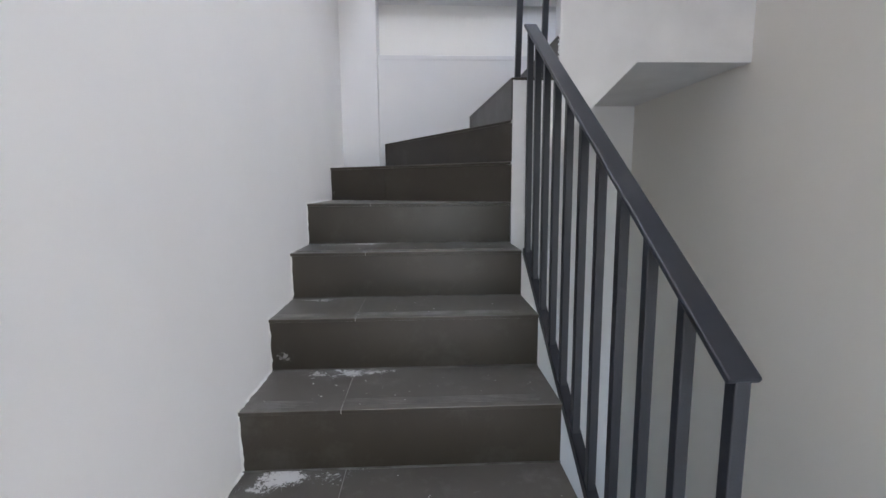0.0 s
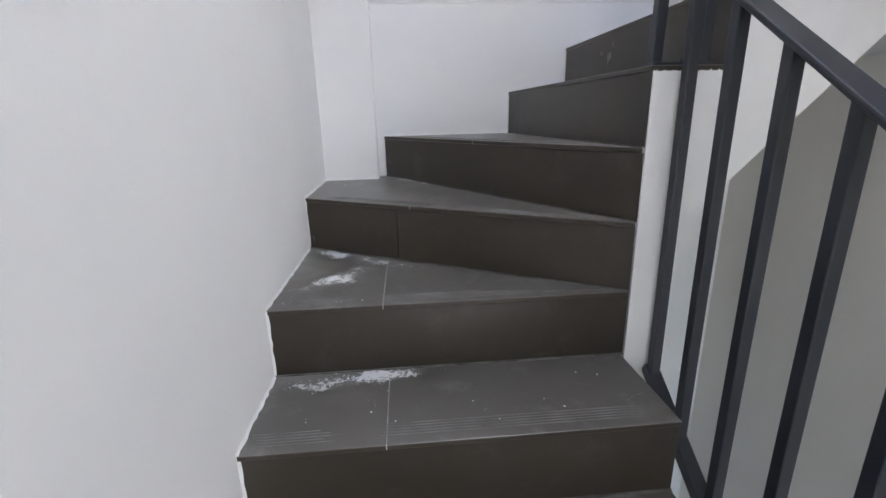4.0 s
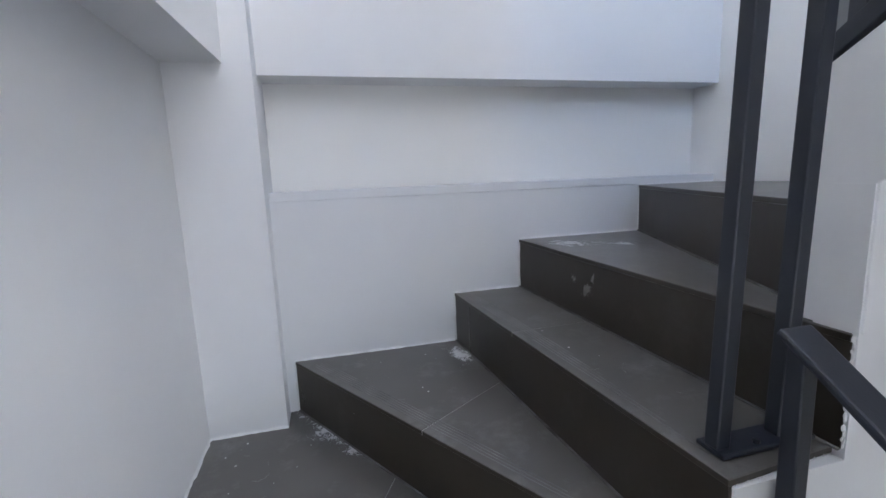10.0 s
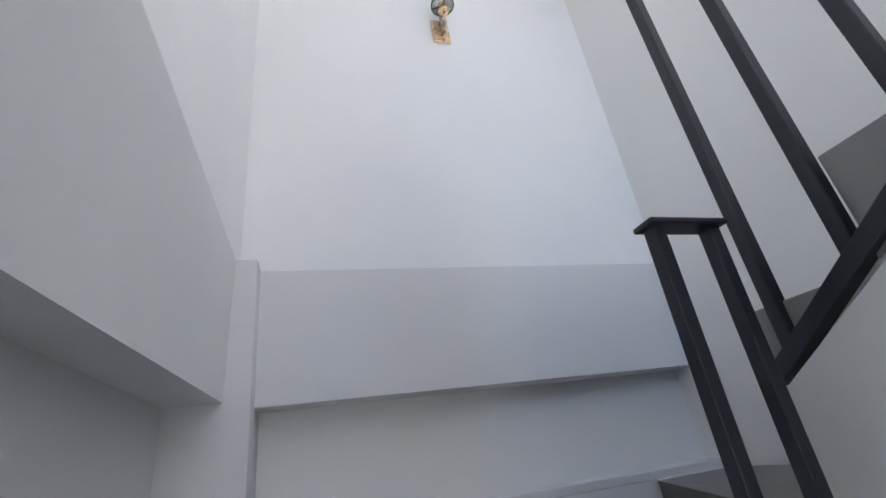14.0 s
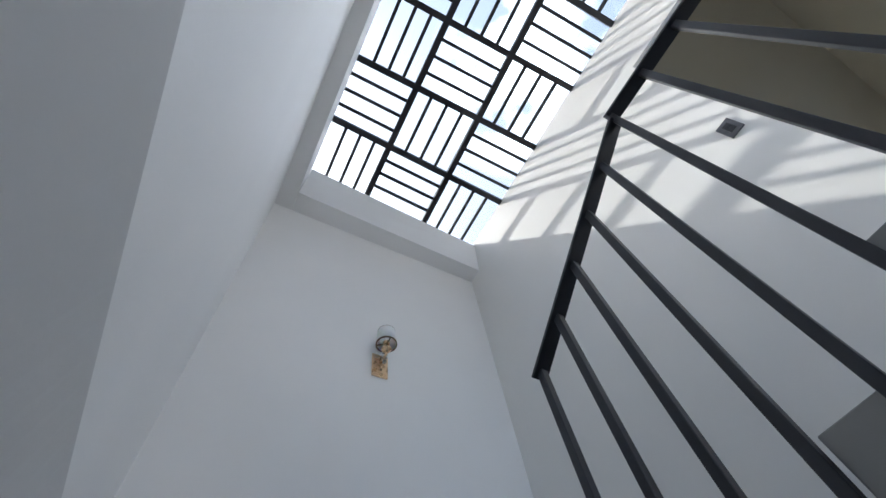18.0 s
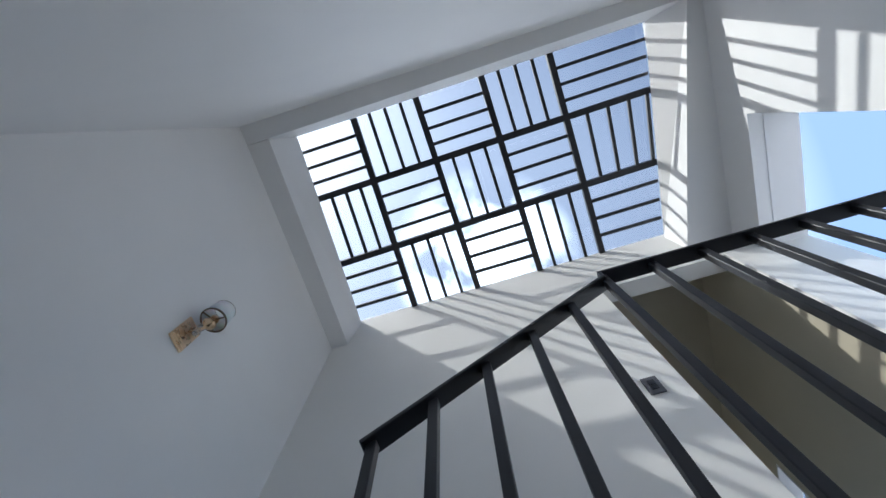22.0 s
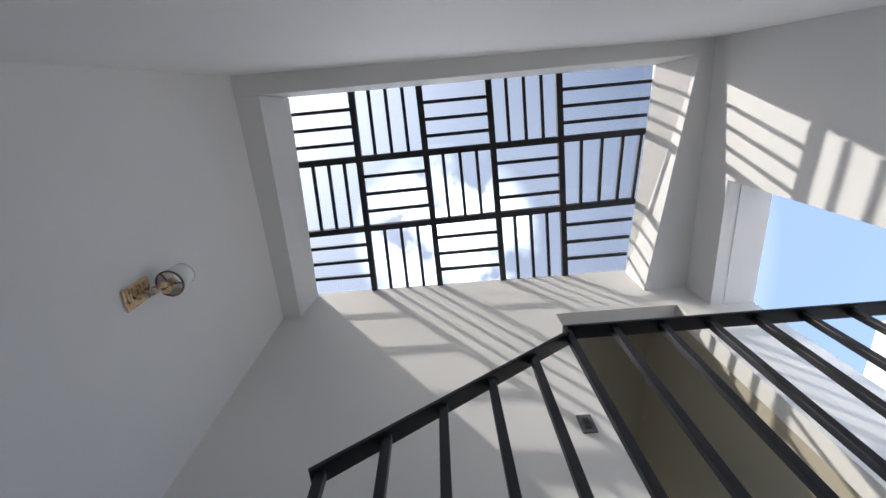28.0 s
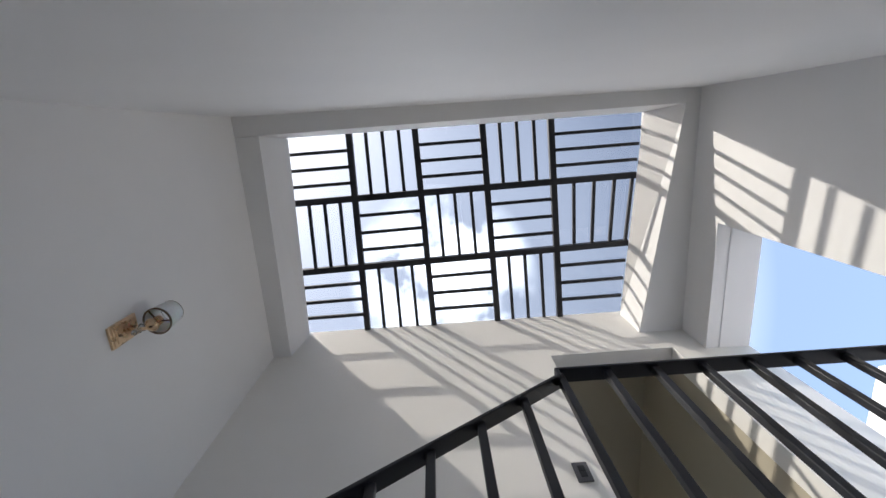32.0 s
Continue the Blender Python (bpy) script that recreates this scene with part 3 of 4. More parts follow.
for outline, nose, z, seam in STEPS[:-1]:
    (nx0, ny0), (nx1, ny1) = nose
    n = Vector((ny1 - ny0, nx0 - nx1)).normalized()
    inset = half(outline, n.x, n.y, n.x * nx0 + n.y * ny0 - TILE - 0.001)
    if len(inset) > 2:
        under("step_core", prism(inset, z - H - (0.02 if z < 1.3 else 0.01), z - TILE - 0.001), M_CORE, stair)
for name, sub in (
    ("newel_pier", prism([(0.890, Z_FLOOR), (1.0, Z_FLOOR), (1.0, 0.866), (1.42, 1.287), (XR, 1.288), (XR, 1.605), (1.086, 1.605), (1.086, 7 * H - TILE - 0.001), (0.890, 7 * H - TILE - 0.001)], 0.80, 0.86, "y")),
    ("stringer", prism([(0.800, 1.55), (0.880, 8 * H + 0.001), (0.885, 1.79), (0.80, 1.89), (-0.1, 2.42), (-0.1, 2.2), (0.798, 1.605)], XS - 0.020, XS - 0.0005, "x")),
    ("stringer", prism([(0.797, 8 * H + 0.001), (0.885, 8 * H + 0.001), (0.885, 1.762), (0.67, 1.895), (0.67, 1.692), (0.797, 1.607)], 1.089, 1.1005, "x", 0.002)),
    ("stringer", prism([(0.671, 1.694), (0.671, 1.893), (0.796, 1.80), (0.796, 1.612)], 1.101, XS - 0.0205, "x")),
    ("stringer", prism([(0.862, 8 * H + 0.001), (0.884, 8 * H + 0.001), (0.884, 1.763), (0.862, 1.77)], 1.101, XS - 0.0205, "x")),
    ("winder_slab", prism([(1.0, 0.875), (1.41, 1.29), (XR, 1.292), (XR, 1.36), (1.17, 1.36), (1.13, 1.2), (1.0, 1.2)], 0.8605, YF, "y")),
    ("flight_slab", prism([(-2.42, Z_FLOOR), (0.79, 0.49), (0.79, 0.30), (-2.16, Z_FLOOR)], 0.002, W - 0.004, "x")),
    ("flight_slab", prism([(0.857, 1.605), (0.857, 1.735), (0.15, 2.28), (-0.1, 2.42), (-0.1, 2.2), (0.80, 1.6055)], XS, XR, "x")),
):
    under(name, sub, M_CORE, stair, "white plastered concrete")

for k, (outline, nose, z, seam) in enumerate(STEPS):
    (nx0, ny0), (nx1, ny1) = nose
    n = Vector((ny1 - ny0, nx0 - nx1)).normalized()     # outwards, down the stair
    lip = 0.005 if k < 12 else 0.002
    grown = [(x + n.x * lip, y + n.y * lip) if min((Vector((x, y)) - Vector(nose[0])).length, (Vector((x, y)) - Vector(nose[1])).length) < 1e-6 else (x, y) for x, y in outline]
    a, b, c = seam
    for side in (1, -1):
        piece = half(grown, a * side, b * side, c * side - 0.0007) if (a or b) else (grown if side == 1 else [])
        if len(piece) > 2:
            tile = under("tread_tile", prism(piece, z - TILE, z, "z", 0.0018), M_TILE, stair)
            # upright edges take the copy with shade in its colour
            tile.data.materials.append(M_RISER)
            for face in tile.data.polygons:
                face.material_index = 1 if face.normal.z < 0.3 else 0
    if a or b:
        strip = half(half(grown, a, b, c + 0.0007), -a, -b, 0.0007 - c)
        if len(strip) > 2:
            under("grout_joint", prism(strip, z - TILE, z - 0.0003), M_SEAM, stair)
    # riser, a tile on edge under the nosing
    p0, p1 = (nx0, ny0), (nx1, ny1)
    q0, q1 = (nx0 - n.x * TILE, ny0 - n.y * TILE), (nx1 - n.x * TILE, ny1 - n.y * TILE)
    low = z - H + 0.0005
    if k in (15, 13):
        s = 0.13 if k == 15 else 0.35
        mid = lambda u, v, f: (u[0] + (v[0] - u[0]) * f, u[1] + (v[1] - u[1]) * f)
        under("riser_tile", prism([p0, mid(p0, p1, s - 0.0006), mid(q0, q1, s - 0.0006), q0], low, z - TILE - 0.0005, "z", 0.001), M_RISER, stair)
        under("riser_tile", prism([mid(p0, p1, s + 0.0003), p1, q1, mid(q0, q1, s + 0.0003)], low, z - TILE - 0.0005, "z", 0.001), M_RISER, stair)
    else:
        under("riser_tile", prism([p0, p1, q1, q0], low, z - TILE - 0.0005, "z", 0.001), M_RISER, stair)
    foot = bar((nx0 + n.x * 0.0025, ny0 + n.y * 0.0025, low + 0.001), (nx1 + n.x * 0.0025, ny1 + n.y * 0.0025, low + 0.001), 0.005, 0.003, bevel=0)
    under("grout_joint", foot, M_DARK_JOINT, stair)
    # ridges of the anti-slip strip behind the nosing
    if k > 6 and k < 16:
        d = Vector((nx1 - nx0, ny1 - ny0))
        s0, s1 = (0.30, 0.94) if k < 13 else (0.06, 0.97)
        for r in range(5):
            off = 0.022 + 0.0085 * r
            f0, f1 = s0 + 0.004 * ((r * 7 + k) % 5), s1 - 0.006 * ((r * 3 + k) % 4) - (0.09 * r if k > 11 else 0)
            a0 = Vector((nx0, ny0)) + d * f0 - n * off
            a1 = Vector((nx0, ny0)) + d * f1 - n * off
            under("grip_ridge", bar((a0.x, a0.y, z), (a1.x, a1.y, z), 0.0026, 0.0018, bevel=0), M_GRIP, stair)
            if k < 13:
                b0 = Vector((nx0, ny0)) + d * (0.008 + 0.005 * ((r * 5 + k) % 3)) - n * (off - 0.004)
                b1 = Vector((nx0, ny0)) + d * (0.215 - 0.012 * ((r * 2 + k) % 5)) - n * (off - 0.004)
                under("grip_ridge", bar((b0.x, b0.y, z), (b1.x, b1.y, z), 0.0024, 0.0016, bevel=0), M_GRIP, stair)

# tiled step ends along the open side of the upper flight
TIPS = [(0.93, ZG), (0.70, ZH), (0.415, ZI), (0.145, Z_UP), (-0.45, Z_UP), (-1.05, Z_UP)]
for (y0, z1), (y1, _) in zip(TIPS, TIPS[1:]):
    zr0, zr1 = (max(1.80, min(1.77 + 0.69 * (0.895 - y), 2.33)) for y in (y0, y1))
    cut = min(y1 + 0.002, y0) if zr1 < z1 - 0.015 else y0 + 0.008 - (y0 + 0.006 - y1) * (z1 - 0.015 - zr0) / (zr1 - zr0)
    zr1 = min(zr1, z1 - 0.015)
    under("end_tile", prism([(y0 + 0.008, z1 - 0.001), (y0 + 0.008, zr0), (cut, zr1), (cut, z1 - 0.002)], XS - 0.0305, XS - 0.0205, "x", 0.003), M_END, stair, "grey tile closing a step end")

# ---- steel railings ----
BAL = 0.024
SLOPE = 0.690


def baluster(parent, x, y, z0, z1, size=BAL):
    return under("baluster", bar((x, y, z0), (x, y, z1), size, size, (0, 1, 0), 0.0025), M_STEEL, parent)


# lower flight: a flat handrail over square balusters, on a rail beside the steps
XL = 0.956
lower_rail = thing("stair_railing", (XL, -0.56, Z_FLOOR), "dark blue-grey steel railing with square balusters", "railing", "stair railings")
hr = lambda y: 0.492 + 0.690 * (y + 0.566)
br = lambda y: 0.212 + SLOPE * (y - 0.40)
XB = XL + 0.004                # the foot rail sits a little further out than the handrail
under("handrail", bar((XL, -0.566, hr(-0.566)), (XL, 0.792, hr(0.792)), 0.052, 0.012, bevel=0.004), M_STEEL, lower_rail)
under("bottom_rail", bar((XB, -0.575, br(-0.575)), (XB, 0.798, br(0.798)), 0.034, 0.030, bevel=0.002), M_STEEL, lower_rail)
for i in range(11):
    y = -0.553 + 0.1330 * i
    under("baluster", bar((XB, y, br(y)), (XL, y, hr(y) - 0.004), BAL, BAL, (0, 1, 0), 0.0025), M_STEEL, lower_rail)
under("foot_plate", box(XL - 0.05, XL + 0.05, -0.60, -0.50, br(-0.55) - 0.03, br(-0.55) - 0.018, 0.002), M_STEEL, lower_rail)

# hoop of two posts on the winder, at the end of the well
hoop = thing("railing_hoop", (1.02, 0.885, 7 * H), "dark steel hoop of two posts bolted to a tiled winder", "railing")
under("base_plate", box(0.906, 1.078, 0.834, 0.882, 7 * H + 0.001, 7 * H + 0.009, 0.002), M_STEEL, hoop)
for x in (0.920, 1.031):      # the posts lean a little towards the upper flight
    under("post", bar((x, 0.858, 7 * H + 0.008), (x + 0.014, 0.852, 2.029), 0.024, 0.024, (0, 1, 0), 0.0025), M_STEEL, hoop)
under("top_bar", bar((0.912, 0.851, 2.034), (1.066, 0.851, 2.034), 0.046, 0.010, bevel=0.003), M_STEEL, hoop)
for x in (0.978,):
    bolt = lathe([(0.0055, 0), (0.0055, 0.004), (0.004, 0.006)], 8)
    bmesh.ops.translate(bolt, verts=bolt.verts[:], vec=(x, 0.846, 7 * H + 0.009))
    under("bolt", bolt, M_STEEL, hoop)

# upper flight and landing
XU = 1.142
upper_rail = thing("stair_railing", (XU, 0.9, Z_UP), "dark steel railing along the upper flight and landing", "railing", "stair railings")
SU = 0.69
Z1 = 3.345
hru = lambda y: 2.818 + SU * (0.885 - y)
bru = lambda y: 1.798 + SU * (0.895 - y)
under("handrail", bar((XU, 0.888, hru(0.888)), (XU, 0.165, hru(0.165)), 0.052, 0.012, bevel=0.003), M_STEEL, upper_rail)
under("handrail", bar((XU, 0.178, Z1), (XU, Y_BACK, Z1), 0.052, 0.012, bevel=0.003), M_STEEL, upper_rail)
under("joint_plate", box(XU - 0.026, XU + 0.026, 0.166, 0.178, hru(0.172) - 0.006, Z1 + 0.005, 0.002), M_STEEL, upper_rail)
under("bottom_rail", bar((XU - 0.007, 0.915, bru(0.915)), (XU - 0.007, 0.15, bru(0.15)), 0.034, 0.028), M_STEEL, upper_rail)
under("bottom_rail", bar((XU - 0.012, 0.150, 2.350), (XU - 0.012, Y_BACK, 2.350), 0.038, 0.030), M_STEEL, upper_rail)
for i in range(6):
    y = 0.866 - 0.1405 * i
    under("baluster", bar((XU - 0.010, y, bru(y)), (XU, y, (hru(y) if i < 5 else Z1) - 0.004), BAL, BAL, (0, 1, 0), 0.0025), M_STEEL, upper_rail)
for i in range(9):
    y = 0.006 - 0.157 * i
    baluster(upper_rail, XU, y, 2.350, Z1)

# ---- skylight ----
grille = thing("skylight_grille", (1.1, 0.4, Z_SKY), "black steel grille of alternating bars under the skylight glass", "grille")
GROWS = [(1.615, 0.036), (1.145, 0.016), (0.660, -0.024), (0.155, -0.042), (-0.363, -0.047), (-1.10, 0.072)]   # y at x = 0, drift along x
GCOLS = [(0.305, 0.012), (0.7893, 0.0186), (1.3393, 0.0263), (XR + 0.004, 0.0)]                                   # x at y = 0, drift along y


def crossing(i, j):
    (y0, sy), (x0, sx) = GROWS[i], GCOLS[j]
    x = (x0 + sx * y0) / (1 - sx * sy)
    return Vector((x, y0 + sy * x))


def steel_bar(name, a, b, size, z):
    under(name, bar((a.x, a.y, z), (b.x, b.y, z), size, size, bevel=0.002), M_GRILLE, grille)


for j in (1, 2):
    steel_bar("main_bar", crossing(0, j), crossing(5, j), 0.048, Z_SKY + 0.025)
for i in (1, 2, 3, 4):
    steel_bar("main_bar", crossing(i, 0), crossing(i, 3), 0.047, Z_SKY + 0.025)
for i in range(5):
    for j in range(3):
        p, q, r, t = crossing(i, j), crossing(i, j + 1), crossing(i + 1, j), crossing(i + 1, j + 1)
        for k in range(1, 5 if (i, j) == (4, 1) else 4):
            f = k / 4 - (0.03 if k == 4 else 0)
            if (i + j) % 2 == 0:
                a, b = p.lerp(q, f), r.lerp(t, f)
            else:
                a, b = p.lerp(r, f), q.lerp(t, f)
            steel_bar("thin_bar", a, b, 0.025, Z_SKY + 0.03)
glass = structure("window_1", box(0.24, XR + 0.06, -1.30, 1.90, 5.562, 5.570), M_GLASS, "grey glass roof pane of the skylight, tinted to dim the sky", "skylight")
# no shadow, so the sun comes in past the added tint
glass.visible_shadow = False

# ---- wall lamp ----
LX, LZ = 1.056, 3.765
YL = 1.853
lamp = thing("wall_lamp", (LX, YL, LZ), "gold wall lamp with crystal stem and white drum shade", "wall lamp")
for s, d in ((1.0, 0.012), (0.86, 0.017), (0.70, 0.0205)):
    bm = box(-0.047 * s, 0.047 * s, -d, 0.0, -0.082 * s, 0.082 * s, 0.0025)
    part("back_plate", bm, M_GOLD, lamp)
for zz in (-0.045, 0.045):
    bm = lathe([(0.006, 0), (0.006, 0.006), (0.003, 0.009)], 10)
    bmesh.ops.rotate(bm, verts=bm.verts[:], matrix=Matrix.Rotation(radians(90), 3, "X"))
    bmesh.ops.translate(bm, verts=bm.verts[:], vec=(0, -0.02, zz))
    part("screw_cap", bm, M_BRONZE, lamp)
ARM = 0.095
part("arm", bar((0, -0.02, 0.005), (0, -ARM, 0.012), 0.012, 0.012, bevel=0.003), M_GOLD, lamp)
crystal = lathe([(0.004, -0.050), (0.013, -0.036), (0.008, -0.026), (0.016, -0.010), (0.011, 0.0), (0.018, 0.016), (0.009, 0.030), (0.014, 0.042), (0.007, 0.055)], 10)
bmesh.ops.translate(crystal, verts=crystal.verts[:], vec=(0, -ARM * 0.70, 0.01))
part("crystal_stem", crystal, M_CRYSTAL, lamp, "cut crystal stem")
cup = lathe([(0.007, 0.0), (0.026, 0.022), (0.030, 0.030), (0.018, 0.034), (0.016, 0.062), (0.020, 0.066), (0.020, 0.084)], 20)
bmesh.ops.translate(cup, verts=cup.verts[:], vec=(0, -ARM, 0.016))
part("socket_cup", cup, M_GOLD, lamp, smooth=True)
ring = lathe([(0.055, 0.0), (0.061, 0.0), (0.061, 0.007), (0.055, 0.007)], 32, True)
bmesh.ops.translate(ring, verts=ring.verts[:], vec=(0, -ARM, 0.082))
part("shade_ring", ring, M_BRONZE, lamp)
for k in range(3):
    a = radians(-90 + 120 * k)
    part("spoke", bar((0, -ARM, 0.086), (0.057 * math.cos(a), -ARM + 0.057 * math.sin(a), 0.086), 0.006, 0.004, bevel=0.0), M_BRONZE, lamp)
shade = lathe([(0.0565, 0.0), (0.0595, 0.0), (0.0505, 0.105), (0.0475, 0.105)], 32, True)
bmesh.ops.translate(shade, verts=shade.verts[:], vec=(0, -ARM, 0.0895))
part("lamp_shade", shade, M_SHADE, lamp, "white fabric drum shade", smooth=True)
rim = lathe([(0.0470, 0.0), (0.0512, 0.0), (0.0512, 0.002), (0.0470, 0.002)], 32, True)
bmesh.ops.translate(rim, verts=rim.verts[:], vec=(0, -ARM, 0.1946))
part("shade_rim", rim, M_BRONZE, lamp)

# ---- light switch by the doorway ----
switch = thing("light_switch", (XR, -0.067, 3.768), "dark grey wall switch beside the doorway", "switch")
part("cover_plate", box(-0.010, 0.0, -0.036, 0.036, -0.060, 0.060, 0.003), M_SWITCH, switch)
part("rocker", box(-0.014, -0.009, -0.016, 0.016, -0.002, 0.034, 0.002), M_SWITCH2, switch)
part("rocker", box(-0.014, -0.009, -0.016, 0.016, -0.036, -0.004, 0.002), M_SWITCH2, switch)

# ---- window of the taupe room ----
L0, L1 = RY0 - 0.155, RY0 + 0.003
win = structure("window_2", boxes((WX0, WX0 + 0.014, L0, L1, WZ0, WZ1), (WX1 - 0.014, WX1, L0, L1, WZ0, WZ1),
                                  (WX0 + 0.014, WX1 - 0.014, L0, L1, WZ1 - 0.014, WZ1), (WX0 + 0.014, WX1 - 0.014, L0, L1, WZ0, WZ0 + 0.014)),
                M_PVC, "white lined window of the small upper room", "window")
for z in (3.75, 4.10, 4.44):
    part("window_bar", box(WX0 + 0.014, WX1 - 0.014, L0 + 0.03, L0 + 0.07, z, z + 0.035, 0.002), M_PVC, win)
for x in (3.86, 4.28):
    part("window_bar", box(x, x + 0.035, L0 + 0.035, L0 + 0.065, WZ0 + 0.014, WZ1 - 0.014, 0.002), M_PVC, win)

# ---- white sealant where tiles meet the walls ----
seal = thing("wall_sealant", (0, 0, Z_FLOOR), "uneven bead of white sealant between tiles and wall", "sealant", kind="structure")
S = 0.007


def bead(p, q, out, up, seed, size=S):
    """An uneven fillet of sealant along a corner from p to q, spread along two directions."""
    rng = random.Random(seed)
    p, q, out, up = Vector(p), Vector(q), Vector(out), Vector(up)
    count = max(3, int((q - p).length / 0.016))
    bm = bmesh.new()
    rings = []
    for i in range(count + 1):
        c = p.lerp(q, i / count)
        a, b = size * rng.uniform(0.35, 1.1), size * rng.uniform(0.35, 1.1)
        rings.append([bm.verts.new(v) for v in (c, c + out * a, c + out * a * 0.45 + up * b * 0.45, c + up * b)])
    for r0, r1 in zip(rings, rings[1:]):
        for k in range(4):
            bm.faces.new((r0[k], r0[(k + 1) % 4], r1[(k + 1) % 4], r1[k]))
    bm.faces.new(rings[0][::-1])
    bm.faces.new(rings[-1])
    bmesh.ops.recalc_face_normals(bm, faces=bm.faces[:])
    under("bead", bm, M_GROUT, seal)


for i in range(-9, 4):
    y, z = i * T, (i + 1) * H
    y1 = y + T if i < 3 else 1.335
    bead((0.0005, y - 0.004, z), (0.0005, y1, z), (1, 0, 0), (0, 0, 1), 40 + i)
    bead((0.0005, y, z - H + 0.002), (0.0005, y, z - 0.002), (1, 0, 0), (0, -1, 0), 70 + i)
bead((0.0005, 1.33, 5 * H), (0.0005, 1.768, 5 * H), (1, 0, 0), (0, 0, 1), 90)
bead((0.0005, 1.334, 4 * H), (0.0005, 1.334, 5 * H), (1, 0, 0), (0, -1, 0), 91)
bead((0.002, 1.7685, 5 * H), (0.228, 1.7685, 5 * H), (0, -1, 0), (0, 0, 1), 92)
for x0, x1, k in ((0.258, 0.816, 6), (0.816, 1.067, 7), (1.067, 1.57, 8), (1.57, XR - 0.005, 9)):
    bead((x0, YF - 0.0005, k * H), (x1, YF - 0.0005, k * H), (0, -1, 0), (0, 0, 1), 93 + k)
    bead((x0, YF - 0.0005, (k - 1) * H), (x0, YF - 0.0005, k * H), (0, -1, 0), (-1, 0, 0), 103 + k)

# ---- plaster powder left on the treads ----
def powder(x, y, z, sx, sy, turn):
    bm = bmesh.new()
    bmesh.ops.create_grid(bm, x_segments=2, y_segments=2, size=0.5)
    bmesh.ops.scale(bm, verts=bm.verts[:], vec=(sx, sy, 1))
    ob = new("plaster_powder", mesh_of("plaster_powder", bm, M_DUST))
    ob.matrix_world = pose(x, y, z + 0.0015, 0, 0, turn)
    ob.visible_shadow = False
    return tagged(ob, "smear of white plaster powder on a dark tread", "dust", "plaster smears", "stuff")


for x, y, k, sx, sy, turn in ((0.25, 0.228, 1, 0.42, 0.10, 2), (0.13, 0.500, 2, 0.24, 0.08, 4),
                               (0.22, 0.770, 3, 0.42, 0.09, 6), (0.134, 1.01, 4, 0.40, 0.15, 52), (0.10, 1.235, 4, 0.26, 0.09, -30), (0.27, 1.12, 4, 0.30, 0.10, -30),
                               (0.36, 1.69, 5, 0.60, 0.13, -58), (0.79, 1.73, 6, 0.12, 0.26, 12), (1.16, 1.70, 8, 0.26, 0.16, -30), (1.30, 1.62, 8, 0.22, 0.12, -40),
                               (0.15, -0.035, 0, 0.40, 0.14, 0)):
    powder(x, y, k * H, sx, sy, turn)


# loose specks of dried plaster
def specks(level, count, region, seed):
    rng = random.Random(seed)
    bm = bmesh.new()
    while count:
        x, y = rng.uniform(region[0], region[1]), rng.uniform(region[2], region[3])
        r = rng.choice((0.0012, 0.0016, 0.002, 0.003))
        c = [bm.verts.new((x + r * rng.uniform(0.6, 1.3) * math.cos(a), y + r * rng.uniform(0.6, 1.3) * math.sin(a), level + 0.0003)) for a in (0, 1.2, 2.5, 3.8, 5.1)]
        t = bm.verts.new((x, y, level + r * 0.7))
        for a, b in zip(c, c[1:] + c[:1]):
            bm.faces.new((a, b, t))
        count -= 1
    ob = new("plaster_specks", mesh_of("plaster_specks", bm, M_GROUT))
    return tagged(ob, "loose specks of dried white plaster on a tread", "debris", "plaster specks", "stuff")


for level, count, region in ((H, 26, (0.05, 0.86, 0.02, 0.25)), (2 * H, 14, (0.05, 0.86, 0.29, 0.52)), (3 * H, 14, (0.05, 0.86, 0.56, 0.79)), (4 * H, 8, (0.05, 0.4, 0.82, 1.0)),
                             (5 * H, 10, (0.05, 0.3, 1.4, 1.75)), (0.0, 14, (0.05, 0.86, -0.25, -0.02)), (6 * H, 6, (0.5, 0.75, 1.5, 1.8)), (7 * H, 6, (0.85, 1.05, 1.1, 1.8)), (8 * H, 5, (1.15, 1.35, 1.5, 1.8))):
    specks(level, count, region, int(level * 1000) + 7)


# smears and chips on the risers and on the beam
def smear(x, y, z, w, h, normal, material, name, label, category):
    bm = bmesh.new()
    bmesh.ops.create_grid(bm, x_segments=2, y_segments=2, size=0.5)
    bmesh.ops.scale(bm, verts=bm.verts[:], vec=(w, h, 1))
    ob = new(name, mesh_of(name, bm, material))
    ob.matrix_world = Matrix.Translation((x, y, z)) @ Vector(normal).to_track_quat("Z", "Y").to_matrix().to_4x4()
    ob.visible_shadow = False
    return tagged(ob, label, category, "surface marks", "stuff")


for x, y, z, w, h in ((1.0685, 1.499, 1.329, 0.05, 0.05), (1.0705, 1.429, 1.316, 0.06, 0.06), (1.0665, 1.40, 1.35, 0.03, 0.05)):
    smear(x, y, z, w, h, (-1, -0.03, 0), M_SMEAR, "plaster_smear", "thin pale plaster smear on a dark riser", "dust")
for x, y, z, w, h, n in ((0.06, 0.2655, 0.215, 0.08, 0.07, (0, -1, 0)), (0.020, 1.3208, 0.735, 0.035, 0.05, (-0.524, -0.852, 0)),
                         (0.276, 1.8328, 0.93, 0.06, 0.10, (-0.866, -0.5, 0)), (0.812, 1.70, 1.12, 0.03, 0.13, (-1, -0.06, 0)), (1.535, 1.782, 1.48, 0.04, 0.10, (-0.91, 0.4, 0))):
    smear(x, y, z, w, h, n, M_SMEAR, "plaster_smear", "thin pale plaster smear on a dark riser", "dust")


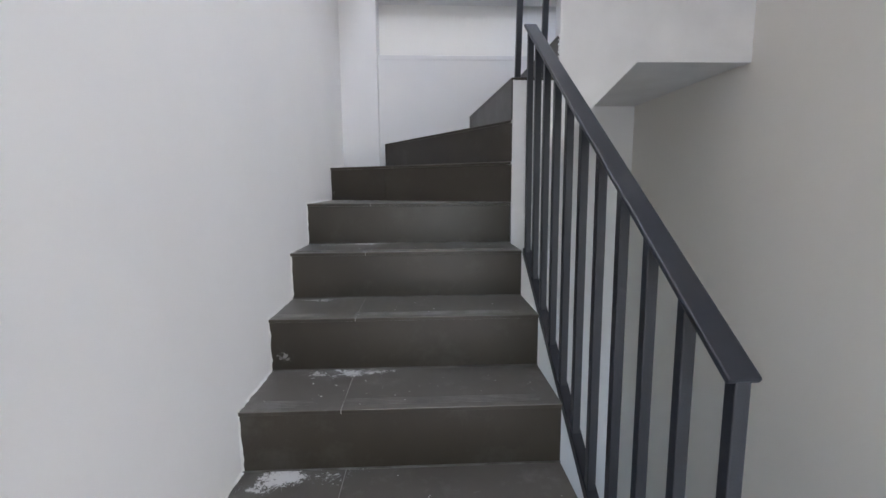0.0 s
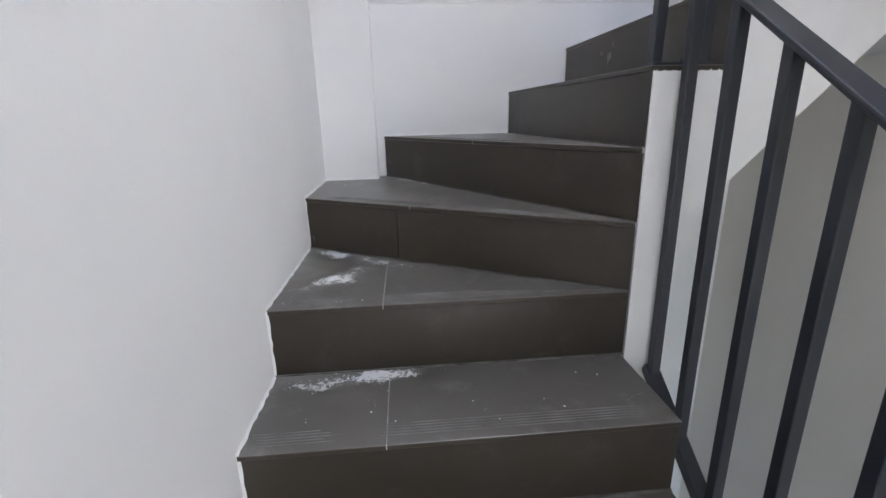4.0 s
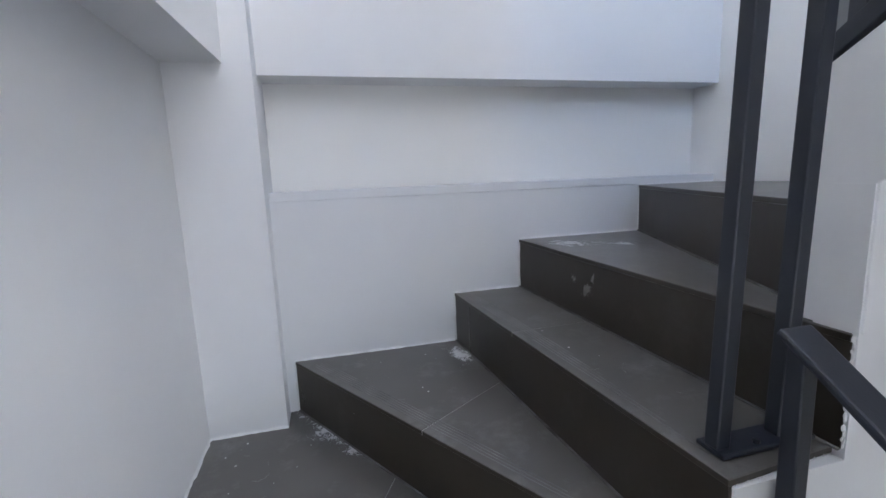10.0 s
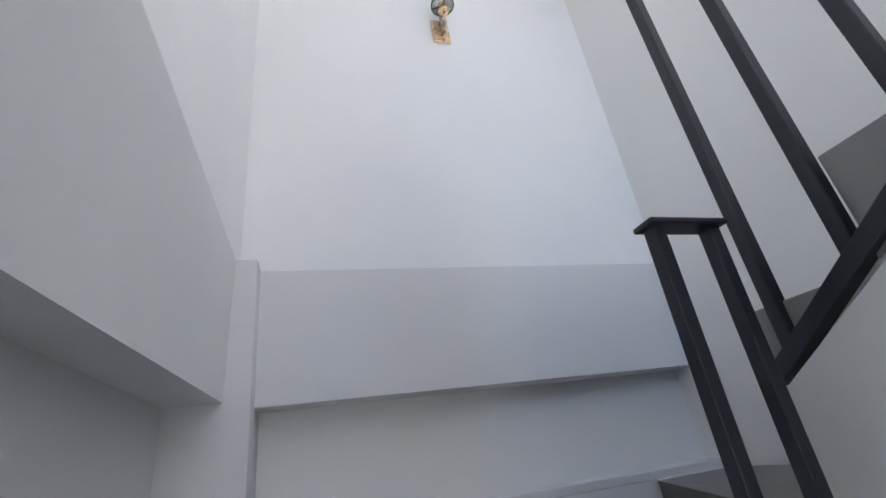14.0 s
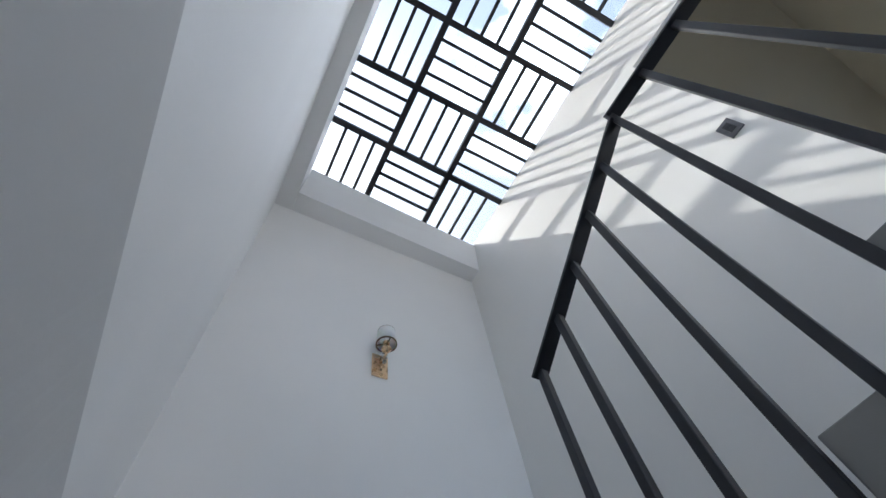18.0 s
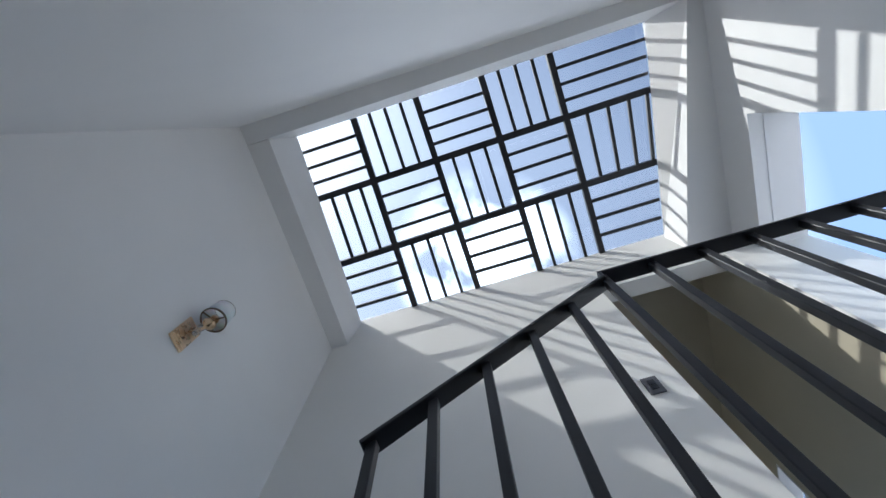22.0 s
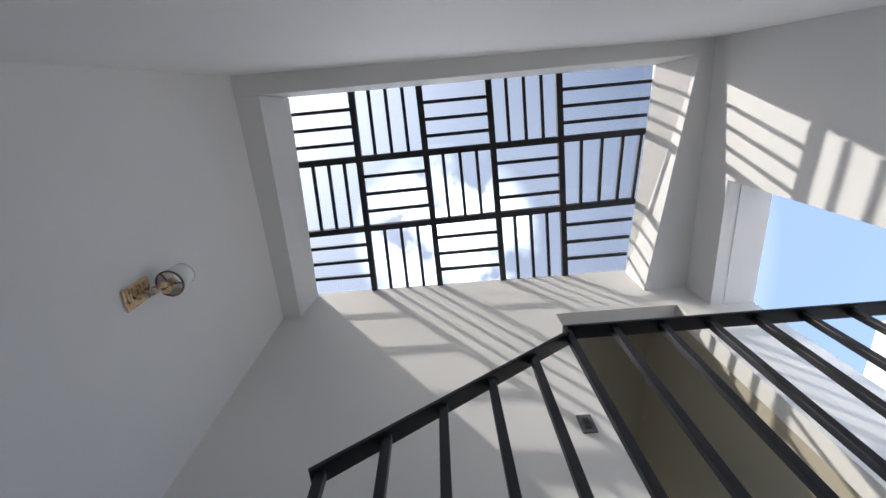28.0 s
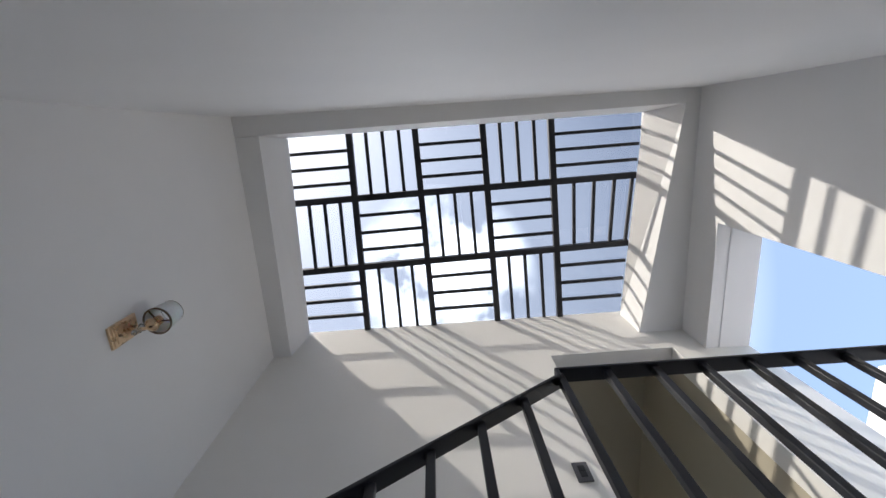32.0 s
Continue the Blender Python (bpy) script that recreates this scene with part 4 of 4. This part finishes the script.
def scuff(y, z, w, h, seed):
    """A dark dent in the paint of the beam."""
    rng = random.Random(seed)
    bm = bmesh.new()
    x = 0.0945 + (z - Z_BEAM) / (Z_LEDGE - Z_BEAM) * 0.0655 + 0.0012
    ring = [bm.verts.new((x, y + w * math.cos(a) * rng.uniform(0.5, 1.2), z + h * math.sin(a) * rng.uniform(0.5, 1.2))) for a in (k * 0.7 for k in range(9))]
    bm.faces.new(ring)
    ob = new("paint_scuff", mesh_of("paint_scuff", bm, M_JOINT))
    return tagged(ob, "small dark scuff in the beam's paint", "mark", "surface marks", "stuff")


for k, (y, z, w, h) in enumerate(((0.568, 2.136, 0.008, 0.004), (0.584, 2.152, 0.004, 0.002), (0.630, 2.105, 0.006, 0.003), (0.604, 2.092, 0.003, 0.002))):
    scuff(y, z, w, h, k + 3)


# rough plaster left where the winder's riser meets the pier
def plaster_crust(spots, seed):
    rng = random.Random(seed)
    bm = bmesh.new()
    for x, y, z, r in spots:
        lump = bmesh.ops.create_icosphere(bm, subdivisions=2, radius=r)["verts"]
        for v in lump:
            v.co = Vector((v.co.x * 0.9, v.co.y * 0.35, v.co.z * 1.3)) * rng.uniform(0.75, 1.2) + Vector((x, y, z))
    ob = new("plaster_crust", mesh_of("plaster_crust", bm, M_CORE))
    return tagged(ob, "rough crust of white plaster round the end of a riser", "plaster", "surface marks", "stuff")


plaster_crust([(1.085 + 0.004 * math.sin(2.3 * k), 0.803, 1.232 + 0.006 * k, 0.0025 + 0.0022 * abs(math.sin(1.7 * k))) for k in range(28)], 11)
plaster_crust([(0.893 + 0.0065 * k, 0.803 + 0.0005 * k, 7 * H - TILE - 0.003 + 0.0015 * math.sin(1.9 * k), 0.0022 + 0.0018 * abs(math.cos(2.1 * k))) for k in range(30)], 12)


def scratch(level, points, seed):
    """A thin pale scratch drawn through a few points of a tread."""
    rng = random.Random(seed)
    bm = bmesh.new()
    pts = [Vector((x, y, level + 0.0006)) for x, y in points]
    fine = [a.lerp(b, f / 5) for a, b in zip(pts, pts[1:]) for f in range(5)] + [pts[-1]]
    left, right = [], []
    for i, c in enumerate(fine):
        d = (fine[min(i + 1, len(fine) - 1)] - fine[max(i - 1, 0)]).normalized()
        w = 0.0009 * rng.uniform(0.4, 1.3)
        side = Vector((-d.y, d.x, 0)) * w
        c = c + Vector((rng.uniform(-1, 1), rng.uniform(-1, 1), 0)) * 0.0012
        left.append(bm.verts.new(c + side))
        right.append(bm.verts.new(c - side))
    for i in range(len(fine) - 1):
        bm.faces.new((left[i], right[i], right[i + 1], left[i + 1]))
    ob = new("tread_scratch", mesh_of("tread_scratch", bm, M_SCRATCH))
    return tagged(ob, "thin pale scratch on a dark tread", "scratch", "surface marks", "stuff")


rng = random.Random(23)
for level, x0, x1, y0, y1, count in ((H, 0.04, 0.84, 0.02, 0.24, 9), (2 * H, 0.04, 0.84, 0.29, 0.51, 7), (3 * H, 0.04, 0.84, 0.56, 0.78, 5), (4 * H, 0.03, 0.35, 0.84, 1.05, 6),
                                     (5 * H, 0.04, 0.26, 1.40, 1.70, 8), (6 * H, 0.42, 0.70, 1.45, 1.82, 6), (7 * H, 0.88, 1.03, 0.98, 1.80, 9), (8 * H, 1.12, 1.32, 1.40, 1.80, 6), (0.0, 0.04, 0.84, -0.24, -0.03, 5)):
    for k in range(count):
        x, y, a, bend = rng.uniform(x0, x1), rng.uniform(y0, y1), rng.uniform(0, 2 * math.pi), rng.gauss(0, 0.3)
        length = rng.choice((0.008, 0.012, 0.02, 0.03, 0.055))
        pts = [(x, y)]
        for j in range(3):
            x, y = x + length / 3 * math.cos(a), y + length / 3 * math.sin(a)
            a += bend
            if x0 - 0.02 < x < x1 + 0.02 and y0 - 0.02 < y < y1 + 0.02:
                pts.append((x, y))
        if len(pts) > 2:
            scratch(level, pts, k + int(level * 100))
